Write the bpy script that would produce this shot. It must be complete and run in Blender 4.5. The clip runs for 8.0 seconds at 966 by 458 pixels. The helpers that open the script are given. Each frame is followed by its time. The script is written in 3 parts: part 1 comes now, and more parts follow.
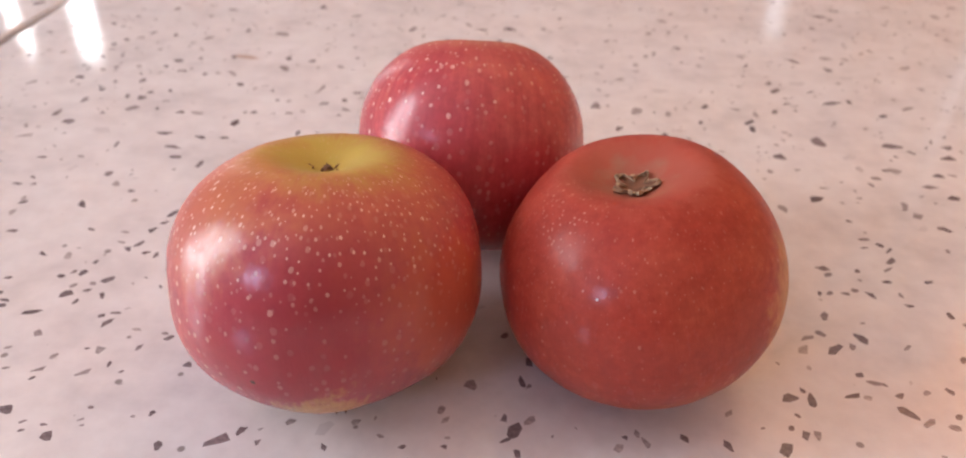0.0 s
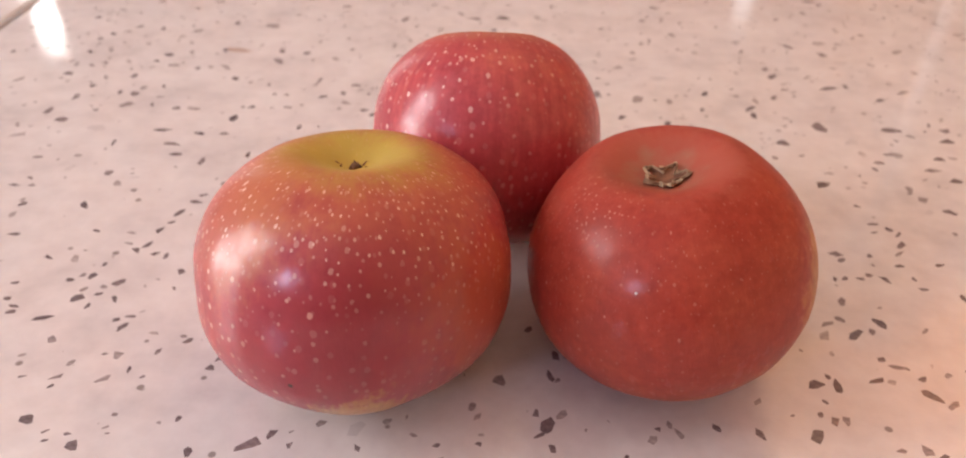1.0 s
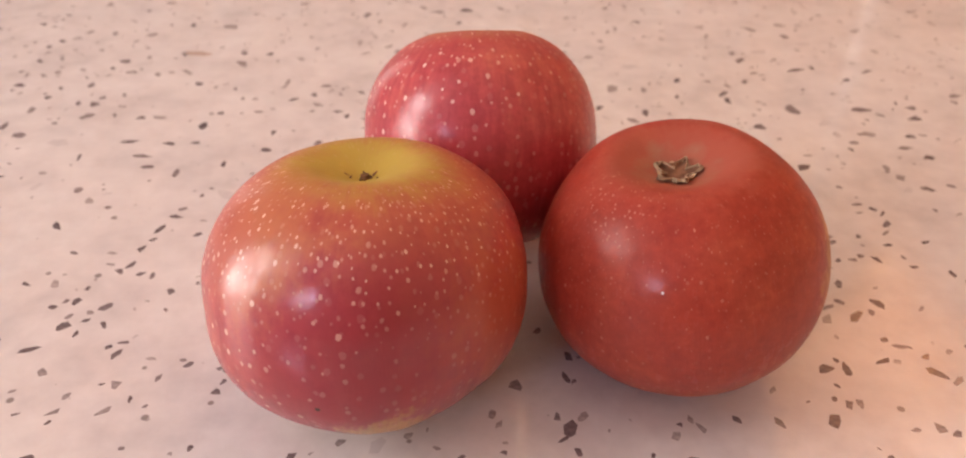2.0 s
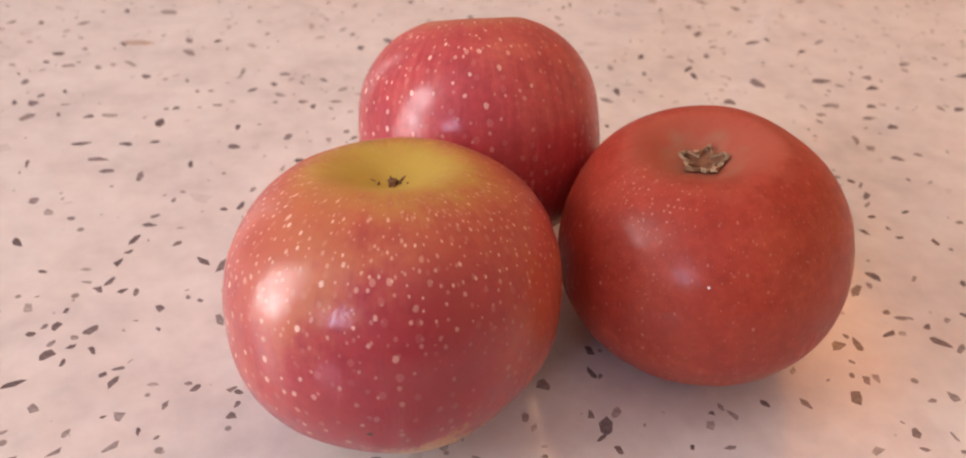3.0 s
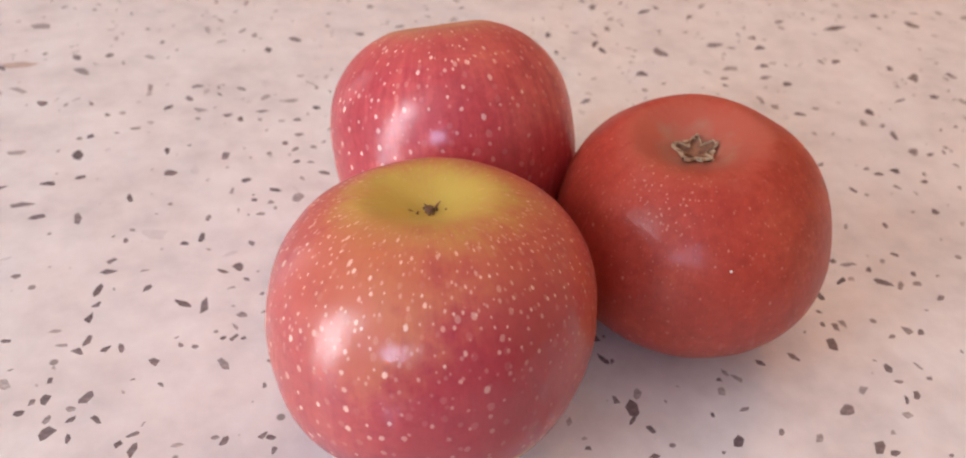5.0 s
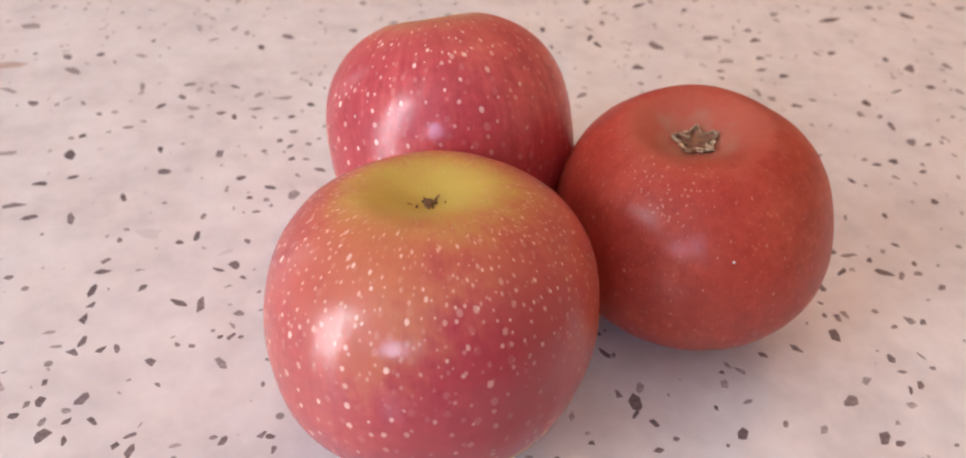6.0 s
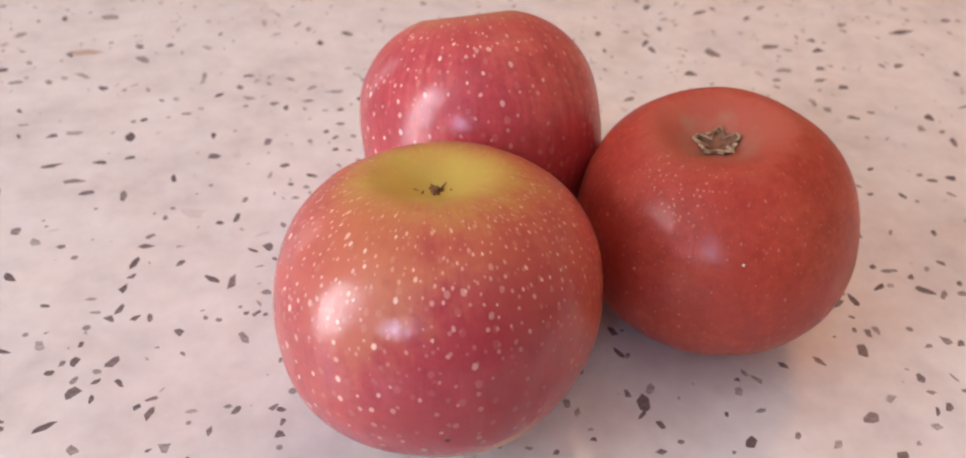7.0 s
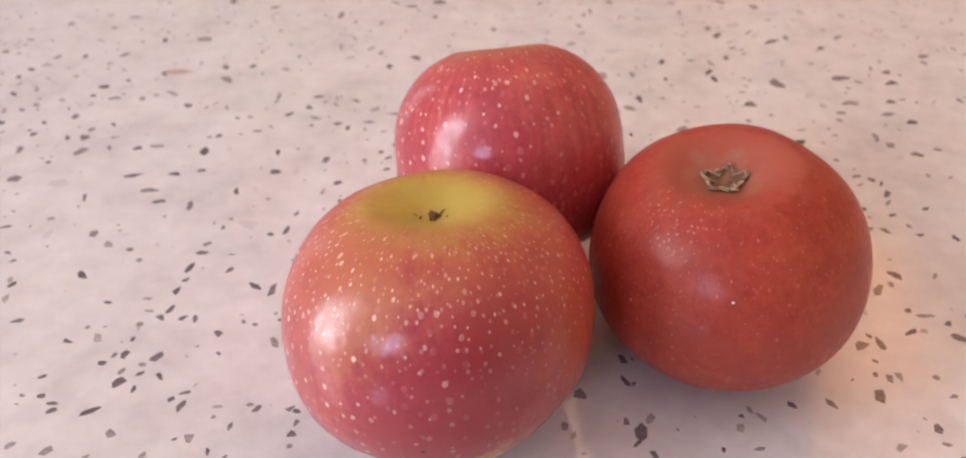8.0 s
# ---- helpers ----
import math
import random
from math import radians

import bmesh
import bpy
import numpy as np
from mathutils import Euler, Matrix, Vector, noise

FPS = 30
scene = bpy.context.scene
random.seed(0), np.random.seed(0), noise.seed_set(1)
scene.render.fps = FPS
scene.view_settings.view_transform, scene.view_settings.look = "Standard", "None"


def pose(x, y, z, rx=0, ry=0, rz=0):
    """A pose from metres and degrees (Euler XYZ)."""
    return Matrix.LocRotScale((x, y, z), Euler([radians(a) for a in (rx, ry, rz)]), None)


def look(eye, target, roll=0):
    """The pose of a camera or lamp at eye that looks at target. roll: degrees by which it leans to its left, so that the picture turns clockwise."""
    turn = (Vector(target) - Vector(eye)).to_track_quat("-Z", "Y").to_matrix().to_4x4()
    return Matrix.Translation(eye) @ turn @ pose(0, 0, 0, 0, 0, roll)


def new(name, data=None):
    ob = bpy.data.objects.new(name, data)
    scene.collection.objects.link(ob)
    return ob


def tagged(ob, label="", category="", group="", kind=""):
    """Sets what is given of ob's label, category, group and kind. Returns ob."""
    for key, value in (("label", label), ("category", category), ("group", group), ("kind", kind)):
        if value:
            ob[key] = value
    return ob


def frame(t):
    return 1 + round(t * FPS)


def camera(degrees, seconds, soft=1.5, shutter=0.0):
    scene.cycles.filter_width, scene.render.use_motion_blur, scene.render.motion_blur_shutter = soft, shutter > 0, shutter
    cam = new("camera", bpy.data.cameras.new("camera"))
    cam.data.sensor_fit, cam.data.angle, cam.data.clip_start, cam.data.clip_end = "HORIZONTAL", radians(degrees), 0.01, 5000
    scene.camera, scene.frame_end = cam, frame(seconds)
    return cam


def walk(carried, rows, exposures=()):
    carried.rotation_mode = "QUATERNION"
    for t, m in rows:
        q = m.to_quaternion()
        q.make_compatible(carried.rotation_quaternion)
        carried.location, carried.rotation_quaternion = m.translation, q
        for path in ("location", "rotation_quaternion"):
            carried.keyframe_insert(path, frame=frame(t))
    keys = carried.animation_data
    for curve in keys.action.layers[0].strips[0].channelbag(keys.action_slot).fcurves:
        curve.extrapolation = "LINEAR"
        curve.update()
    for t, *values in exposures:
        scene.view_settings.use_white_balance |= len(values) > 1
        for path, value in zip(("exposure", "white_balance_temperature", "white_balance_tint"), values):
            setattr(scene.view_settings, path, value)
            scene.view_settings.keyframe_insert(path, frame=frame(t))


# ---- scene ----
cam = camera(60.32, 8.0, soft=2.0)
PATH = [
    (0, (0.05862, 0.03722, 0.16404), (0.04351, 0.24540, 0.02644), 1.62),
    (0.5, (0.05289, 0.03663, 0.16694), (0.03898, 0.24410, 0.02816), 1.34),
    (1, (0.04320, 0.03909, 0.16429), (0.03719, 0.24570, 0.02366), 1.78),
    (1.5, (0.02930, 0.04558, 0.16384), (0.03660, 0.25058, 0.02094), 2.09),
    (1.7, (0.02913, 0.04329, 0.16539), (0.03626, 0.24803, 0.02212), 1.54),
    (2.8, (0.00031, 0.05755, 0.16520), (0.03528, 0.25632, 0.01767), 3.26),
    (3, (-0.00384, 0.05933, 0.16606), (0.03506, 0.25545, 0.01599), 3.39),
    (3.5, (-0.01787, 0.06692, 0.16819), (0.03658, 0.25809, 0.01658), 4.64),
    (4, (-0.02794, 0.07071, 0.16931), (0.03518, 0.25528, 0.01295), 5.02),
    (4.5, (-0.03737, 0.07560, 0.17280), (0.03558, 0.25561, 0.01540), 5.19),
    (5, (-0.04746, 0.07776, 0.17563), (0.03766, 0.25298, 0.01894), 5.41),
    (5.2, (-0.04922, 0.07968, 0.17515), (0.03887, 0.25310, 0.01810), 5.32),
    (6.3, (-0.04660, 0.07822, 0.17257), (0.03803, 0.25426, 0.01653), 4.56),
    (6.5, (-0.04164, 0.07484, 0.17379), (0.03530, 0.25412, 0.01746), 3.65),
    (7, (-0.03340, 0.06767, 0.17237), (0.03054, 0.25239, 0.01652), 3.29),
    (7.5, (-0.02160, 0.06148, 0.17465), (0.02820, 0.25331, 0.02227), 2.07),
    (8, (-0.00705, 0.05471, 0.18196), (0.02339, 0.24986, 0.02870), -0.37),
]
cam.data.dof.use_dof = True
cam.data.dof.focus_distance, cam.data.dof.aperture_fstop = 0.195, 18.0
# the clip's camera drifts in white balance on the way
EXPOSURES = [(0, 0.10, 6320, 12), (0.5, 0.10, 6430, 12), (1.0, 0.08, 6870, 15), (1.5, 0.06, 7370, 17), (2.8, 0.05, 7120, 15), (3.0, 0.05, 6960, 14), (3.5, 0.08, 6570, 10),
             (4.0, 0.11, 6340, 9), (4.5, 0.12, 6200, 8), (5.0, 0.13, 6120, 7), (6.5, 0.12, 6100, 7), (8.0, 0.10, 6150, 7)]
walk(cam, [(t, look(eye, target, roll)) for t, eye, target, roll in PATH], EXPOSURES)
# ---- world and light ----
world = bpy.data.worlds.new("daylight")
scene.world = world
world.use_nodes = True
wt = world.node_tree
sky = wt.nodes.new("ShaderNodeTexSky")
sky.sky_type, sky.sun_disc = "NISHITA", False
sky.sun_elevation, sky.sun_rotation = radians(35), radians(-70)
wt.links.new(sky.outputs[0], wt.nodes["Background"].inputs[0])
wt.nodes["Background"].inputs[1].default_value = 0.1


def area_lamp(name, m, wide, high, watts, colour):
    """Daylight in a window's opening, or a lamp's glowing face; shines along its own -z."""
    data = bpy.data.lights.new(name, "AREA")
    data.shape, data.size, data.size_y, data.energy, data.color = "RECTANGLE", wide, high, watts, colour
    ob = new(name, data)
    ob.matrix_world = m
    return ob


# windows: wall, centre along the wall, centre height, width, height
LEFT_WINDOW = (0.02, 0.54, 0.78, 1.92)
BACK_WINDOW = (-1.47, 0.84, 0.46, 0.58)
FRONT_WINDOW = (-1.52, 0.40, 0.33, 1.02)
ADDED_LAMP = (0.66, 1.22, 0.70)
SLIT_WINDOW = (0.73, 0.56, 0.08, 0.34)
XL, XR, YB, YF, ZF, ZC = -1.85, 0.98, -1.4, 2.5, -0.92, 1.6

area_lamp("daylight_left", look((XL - 0.03, LEFT_WINDOW[0], LEFT_WINDOW[1]), (0, LEFT_WINDOW[0], LEFT_WINDOW[1])),
          LEFT_WINDOW[2], LEFT_WINDOW[3], 49, (0.94, 0.96, 1.0))
area_lamp("daylight_back", look((BACK_WINDOW[0], YB - 0.03, BACK_WINDOW[1]), (BACK_WINDOW[0], 0, BACK_WINDOW[1])),
          BACK_WINDOW[2], BACK_WINDOW[3], 19, (0.56, 0.66, 1.0))
area_lamp("daylight_front", look((FRONT_WINDOW[0], YF + 0.03, FRONT_WINDOW[1]), (FRONT_WINDOW[0], 0, FRONT_WINDOW[1])),
          FRONT_WINDOW[2], FRONT_WINDOW[3], 11, (1.0, 0.97, 0.95))
area_lamp("daylight_slit", look((SLIT_WINDOW[0], YF + 0.03, SLIT_WINDOW[1]), (SLIT_WINDOW[0], 0, SLIT_WINDOW[1])),
          SLIT_WINDOW[2], SLIT_WINDOW[3], 0.09, (1.0, 0.97, 0.95))
# warm light added out of view, to tint the worktop's right side
area_lamp("added_warm_upward", look(ADDED_LAMP, (ADDED_LAMP[0] + 0.001, ADDED_LAMP[1], 3)), 0.16, 0.16, 21, (1.0, 0.54, 0.25))


# ---- materials ----
def mat(name):
    m = bpy.data.materials.new(name)
    m.use_nodes = True
    t = m.node_tree
    return m, t, t.nodes["Principled BSDF"]


def node(t, kind, **inputs):
    n = t.nodes.new("ShaderNode" + kind)
    for key, value in inputs.items():
        n.inputs[key.replace("_", " ")].default_value = value
    return n


def ramp(t, src, stops, smooth=False):
    n = t.nodes.new("ShaderNodeValToRGB")
    els = n.color_ramp.elements
    while len(els) < len(stops):
        els.new(0.5)
    for e, (p, c) in zip(els, stops):
        e.position = p
        e.color = (c, c, c, 1) if isinstance(c, (int, float)) else (*c, 1)
    if smooth:
        n.color_ramp.interpolation = "EASE"
    t.links.new(src, n.inputs[0])
    return n.outputs[0]


def mix(t, fac, a, b, how="MIX"):
    n = t.nodes.new("ShaderNodeMix")
    n.data_type, n.blend_type = "RGBA", how
    for sock, v in ((n.inputs[0], fac), (n.inputs[6], a), (n.inputs[7], b)):
        if isinstance(v, bpy.types.NodeSocket):
            t.links.new(v, sock)
        elif isinstance(v, (int, float)):
            sock.default_value = v
        else:
            sock.default_value = (*v, 1)
    return n.outputs[2]


def calc(t, op, a, b=0.0, c=0.0):
    n = t.nodes.new("ShaderNodeMath")
    n.operation = op
    for sock, v in zip(n.inputs, (a, b, c)):
        if isinstance(v, bpy.types.NodeSocket):
            t.links.new(v, sock)
        else:
            sock.default_value = v
    return n.outputs[0]


def noise_tex(t, vec, scale, detail=3.0, rough=0.5):
    n = node(t, "TexNoise", Scale=scale, Detail=detail, Roughness=rough)
    t.links.new(vec, n.inputs["Vector"])
    return n.outputs["Fac"]


def bump(t, bsdf, height, strength, distance):
    n = node(t, "Bump", Strength=strength, Distance=distance)
    t.links.new(height, n.inputs["Height"])
    t.links.new(n.outputs[0], bsdf.inputs["Normal"])
    return n.outputs[0]


def stone_material():
    """Polished agglomerate: milky pinkish white with pale clouds and fine specks."""
    m, t, b = mat("polished_terrazzo")
    obj = t.nodes.new("ShaderNodeTexCoord").outputs["Object"]
    cloud = noise_tex(t, obj, 22, 4, 0.55)
    fine = noise_tex(t, obj, 160, 3, 0.6)
    cloud = calc(t, "MULTIPLY_ADD", noise_tex(t, obj, 75, 4, 0.6), 0.45, calc(t, "MULTIPLY", cloud, 0.55))
    col = ramp(t, cloud, ((0.36, (0.69, 0.65, 0.645)), (0.5, (0.80, 0.76, 0.75)), (0.62, (0.86, 0.83, 0.82))))
    col = mix(t, 0.12, col, ramp(t, fine, ((0.3, (0.5, 0.46, 0.45)), (0.7, (0.9, 0.87, 0.85)))))
    # small grey-brown specks
    v = node(t, "TexVoronoi", Scale=190.0, Randomness=1.0)
    t.links.new(obj, v.inputs["Vector"])
    pick = node(t, "SeparateColor")
    t.links.new(v.outputs["Color"], pick.inputs[0])
    size = calc(t, "MULTIPLY", calc(t, "POWER", pick.outputs[0], 9.0), 0.26)
    speck = calc(t, "SMOOTH_MIN", calc(t, "MULTIPLY", calc(t, "SUBTRACT", size, v.outputs["Distance"]), 14.0), 1.0, 0.05)
    speck = calc(t, "MAXIMUM", speck, 0.0)
    col = mix(t, calc(t, "MULTIPLY", speck, 0.75), col, (0.20, 0.15, 0.14))
    t.links.new(col, b.inputs["Base Color"])
    smear = noise_tex(t, obj, 9, 5, 0.6)
    t.links.new(ramp(t, smear, ((0.3, 0.045), (0.7, 0.10))), b.inputs["Roughness"])
    b.inputs["IOR"].default_value = 1.53
    bump(t, b, noise_tex(t, obj, 55, 3), 0.05, 0.002)
    return m


def chip_material(name, tones):
    """Grey-brown mineral fragments, ground flush and polished, each in its own tone."""
    m, t, b = mat(name)
    obj = t.nodes.new("ShaderNodeTexCoord").outputs["Object"]
    geo = t.nodes.new("ShaderNodeNewGeometry")
    info = t.nodes.new("ShaderNodeObjectInfo")
    rnd = calc(t, "FRACT", calc(t, "ADD", info.outputs["Random"], geo.outputs["Random Per Island"]))
    col = ramp(t, rnd, tuple(zip((0.0, 0.40, 0.70, 0.90, 1.0), tones)))
    grain = ramp(t, noise_tex(t, obj, 700, 3), ((0.3, 0.62), (0.7, 1.3)))
    col = mix(t, 0.8, col, grain, "MULTIPLY")
    t.links.new(col, b.inputs["Base Color"])
    b.inputs["Roughness"].default_value = 0.08
    b.inputs["IOR"].default_value = 1.53
    return m


def pale_chip_material():
    m, t, b = mat("pale_stone_chip")
    obj = t.nodes.new("ShaderNodeTexCoord").outputs["Object"]
    t.links.new(ramp(t, noise_tex(t, obj, 300, 3), ((0.3, (0.66, 0.62, 0.62)), (0.7, (0.73, 0.69, 0.68)))), b.inputs["Base Color"])
    b.inputs["Roughness"].default_value = 0.08
    return m


def dot_with(t, vec, towards):
    n = node(t, "VectorMath")
    n.operation = "DOT_PRODUCT"
    n.inputs[1].default_value = Vector(towards).normalized()
    t.links.new(vec, n.inputs[0])
    return n.outputs["Value"]


def skin_material(name, reds, ground, pores, gloss, crown=(0.2, 0.8), foot=0.0, russet=0.0, stripes=0.3, patches=(), scars_glints=(), cluster=None, crowded=0.72):
    """Apple skin over an apple whose core runs along its own z: streaked blush on a yellow ground, pale pores, wax.
    ground: the colour between blush and crown, and the crown's; pores: colour, strength, rows to the radian, least and
    added radius, side that shows them best; gloss: wax, its least and most roughness; patches: direction, cosine where
    it starts and ends, colour; scars and painted glints: direction, cosine, colour."""
    m, t, b = mat(name)
    obj = t.nodes.new("ShaderNodeTexCoord").outputs["Object"]
    xyz = node(t, "SeparateXYZ")
    t.links.new(obj, xyz.inputs[0])
    unit = node(t, "VectorMath")
    unit.operation = "NORMALIZE"
    t.links.new(obj, unit.inputs[0])
    unit = unit.outputs[0]
    n3 = node(t, "SeparateXYZ")
    t.links.new(unit, n3.inputs[0])
    high = n3.outputs[2]
    # meridian streaks: noise over the level direction, that hardly changes along z
    level = node(t, "CombineXYZ")
    t.links.new(n3.outputs[0], level.inputs[0])
    t.links.new(n3.outputs[1], level.inputs[1])
    flat = node(t, "VectorMath")
    flat.operation = "NORMALIZE"
    t.links.new(level.outputs[0], flat.inputs[0])
    lift = node(t, "CombineXYZ")
    t.links.new(calc(t, "MULTIPLY", high, 0.16), lift.inputs[2])
    along = node(t, "VectorMath")
    t.links.new(flat.outputs[0], along.inputs[0])
    t.links.new(lift.outputs[0], along.inputs[1])
    along = along.outputs[0]
    streak = noise_tex(t, along, 13, 4, 0.62)
    hair = noise_tex(t, along, 46, 3, 0.6)
    broad = noise_tex(t, obj, 34, 2, 0.5)
    blotch = noise_tex(t, obj, 110, 4, 0.6)
    mottle = noise_tex(t, obj, 420, 3, 0.6)
    rest = 0.84 - stripes
    tone = calc(t, "ADD", calc(t, "MULTIPLY", streak, stripes), calc(t, "ADD", calc(t, "MULTIPLY", broad, rest * 0.62), calc(t, "MULTIPLY", blotch, rest * 0.38)))
    tone = calc(t, "ADD", tone, calc(t, "ADD", calc(t, "MULTIPLY", hair, stripes * 0.3), calc(t, "MULTIPLY", mottle, 0.16 - stripes * 0.3)))
    drift = calc(t, "SUBTRACT", tone, 0.5)
    col = ramp(t, tone, tuple(zip((0.38, 0.47, 0.54, 0.63), reds)), True)
    col = mix(t, 0.35, col, ramp(t, mottle, ((0.30, 0.74), (0.70, 1.22))), "MULTIPLY")
    # ground colour round the crown, fading down in streaks
    rise = calc(t, "ADD", high, calc(t, "MULTIPLY", drift, 0.75))
    lo, hi = crown
    col = mix(t, ramp(t, rise, ((lo, 0.0), (hi, 0.92)), True), col, ground[0])
    col = mix(t, ramp(t, calc(t, "ADD", high, calc(t, "MULTIPLY", drift, 0.7)), ((hi - 0.20, 0.0), (hi + 0.10, 1.0)), True), col, ground[1])
    if foot:
        low = calc(t, "ADD", calc(t, "MULTIPLY", high, -1.0), calc(t, "MULTIPLY", calc(t, "SUBTRACT", streak, 0.5), 0.8))
        col = mix(t, ramp(t, low, ((foot, 0.0), (foot + 0.30, 0.85)), True), col, (0.55, 0.36, 0.13))
    for towards, lo, hi, colour in patches:
        warm = calc(t, "ADD", dot_with(t, unit, towards), calc(t, "MULTIPLY", drift, 0.9))
        col = mix(t, ramp(t, warm, ((lo, 0.0), (hi, 0.8)), True), col, colour)
    # pores, spread over longitude and latitude, so that they crowd and lengthen towards the crown
    tint, strength, count, least, added, side = pores
    around = calc(t, "ARCTAN2", xyz.outputs[0], calc(t, "MULTIPLY", xyz.outputs[1], -1.0))
    lat = calc(t, "ARCSINE", high)
    best = ramp(t, dot_with(t, unit, side), ((0.0, 0.22), (0.75, 1.0)))
    bare = ramp(t, high, ((0.84, 1.0), (0.93, 0.0)))
    ragged_by = calc(t, "MULTIPLY", calc(t, "SUBTRACT", noise_tex(t, obj, 1100, 2), 0.5), 0.16)

    def scatter(rows, shift, r0, r1, share):
        """Roundish dots, each in its own size and strength."""
        grid = node(t, "CombineXYZ")
        t.links.new(calc(t, "MULTIPLY_ADD", around, rows, shift), grid.inputs[0])
        t.links.new(calc(t, "MULTIPLY_ADD", lat, rows * 0.86, shift * 0.7), grid.inputs[1])
        v = node(t, "TexVoronoi", Scale=1.0, Randomness=1.0)
        v.voronoi_dimensions = "2D"
        t.links.new(grid.outputs[0], v.inputs["Vector"])
        pick = node(t, "SeparateColor")
        t.links.new(v.outputs["Color"], pick.inputs[0])
        size = calc(t, "MULTIPLY_ADD", calc(t, "POWER", pick.outputs[1], 1.6), r1, r0)
        edge = calc(t, "MULTIPLY", calc(t, "SUBTRACT", size, calc(t, "ADD", v.outputs["Distance"], ragged_by)), 18.0)
        dot = calc(t, "MINIMUM", calc(t, "MAXIMUM", edge, 0.0), 1.0)
        dot = calc(t, "MULTIPLY", dot, calc(t, "LESS_THAN", pick.outputs[0], share))
        return calc(t, "MULTIPLY", dot, calc(t, "MULTIPLY_ADD", pick.outputs[2], 0.65, 0.35))

    spot = calc(t, "MULTIPLY", calc(t, "MULTIPLY", scatter(count, 0.0, least, added, 0.56), bare), best)
    crowd = ramp(t, high, ((0.08, 0.0), (0.48, 1.0)))
    thin = ramp(t, broad, ((0.38, 0.6), (0.55, 1.0)))
    small = calc(t, "MULTIPLY", calc(t, "MULTIPLY", scatter(count * 1.55, 5.3, least * 1.05, added * 0.9, crowded), calc(t, "MULTIPLY", crowd, thin)), bare)
    faint = calc(t, "MULTIPLY", scatter(count * 1.2, 9.7, least * 1.6, added, 0.35), 0.16)
    spot = calc(t, "MAXIMUM", calc(t, "MAXIMUM", spot, calc(t, "MULTIPLY", small, 0.9)), faint)
    if cluster:
        towards, lo, hi = cluster
        v = node(t, "TexVoronoi", Scale=760.0, Randomness=1.0)
        t.links.new(obj, v.inputs["Vector"])
        pick = node(t, "SeparateColor")
        t.links.new(v.outputs["Color"], pick.inputs[0])
        grains = calc(t, "MULTIPLY", calc(t, "LESS_THAN", calc(t, "ADD", v.outputs["Distance"], calc(t, "MULTIPLY", ragged_by, 1.5)), 0.26), calc(t, "LESS_THAN", pick.outputs[0], 0.55))
        grains = calc(t, "MULTIPLY", grains, ramp(t, dot_with(t, unit, towards), ((lo, 0.0), (hi, 1.0))))
        spot = calc(t, "MAXIMUM", spot, grains)
    col = mix(t, calc(t, "MULTIPLY", spot, strength), col, tint)
    if russet:
        dust = ramp(t, calc(t, "ADD", high, calc(t, "MULTIPLY", calc(t, "SUBTRACT", blotch, 0.5), 0.22)), ((0.945, 0.0), (0.995, russet)))
        col = mix(t, dust, col, (0.36, 0.20, 0.13))
    for towards, cosine, colour in scars_glints:
        mark = calc(t, "MULTIPLY_ADD", ragged_by, (1 - cosine) * 6, dot_with(t, unit, towards))
        mark = calc(t, "MULTIPLY", calc(t, "SUBTRACT", mark, cosine), 2.5 / (1 - cosine))
        col = mix(t, calc(t, "MINIMUM", calc(t, "MAXIMUM", mark, 0.0), 1.0), col, colour)
    t.links.new(col, b.inputs["Base Color"])
    wax, smooth, rough = gloss
    t.links.new(calc(t, "MULTIPLY_ADD", blotch, 0.25, 0.38), b.inputs["Roughness"])
    b.inputs["IOR"].default_value = 1.45
    b.inputs["Specular IOR Level"].default_value = 0.22
    b.inputs["Subsurface Weight"].default_value = 0.06
    b.inputs["Subsurface Radius"].default_value = (0.004, 0.0015, 0.001)
    b.inputs["Subsurface Scale"].default_value = 0.6
    worn = calc(t, "ADD", calc(t, "MULTIPLY", noise_tex(t, along, 30, 4, 0.65), 0.45), calc(t, "MULTIPLY", noise_tex(t, obj, 230, 4, 0.65), 0.55))
    cover = calc(t, "MULTIPLY", ramp(t, high, ((0.48, 1.0), (0.80, 0.10))), ramp(t, worn, ((0.40, 1.0), (0.60, 0.42))))
    t.links.new(calc(t, "MULTIPLY", cover, wax), b.inputs["Coat Weight"])
    b.inputs["Coat IOR"].default_value = 1.6
    t.links.new(ramp(t, worn, ((0.38, smooth), (0.62, rough))), b.inputs["Coat Roughness"])
    height = calc(t, "ADD", calc(t, "MULTIPLY", noise_tex(t, obj, 150, 4, 0.6), 0.6), calc(t, "MULTIPLY", spot, 0.25))
    height = calc(t, "ADD", height, calc(t, "MULTIPLY", noise_tex(t, along, 62, 3, 0.6), 0.30))
    bump(t, b, height, 0.20, 0.0012)
    # the wax over it: a leathery crinkle and faint scratches along the meridians, raised over the pores
    skin = node(t, "Bump", Strength=0.16, Distance=0.0012)
    crinkle = calc(t, "ADD", calc(t, "MULTIPLY", noise_tex(t, obj, 170, 3, 0.55), 0.36), calc(t, "MULTIPLY", noise_tex(t, obj, 850, 2, 0.5), 0.34))
    crinkle = calc(t, "ADD", crinkle, calc(t, "MULTIPLY", noise_tex(t, along, 90, 3, 0.6), 0.14))
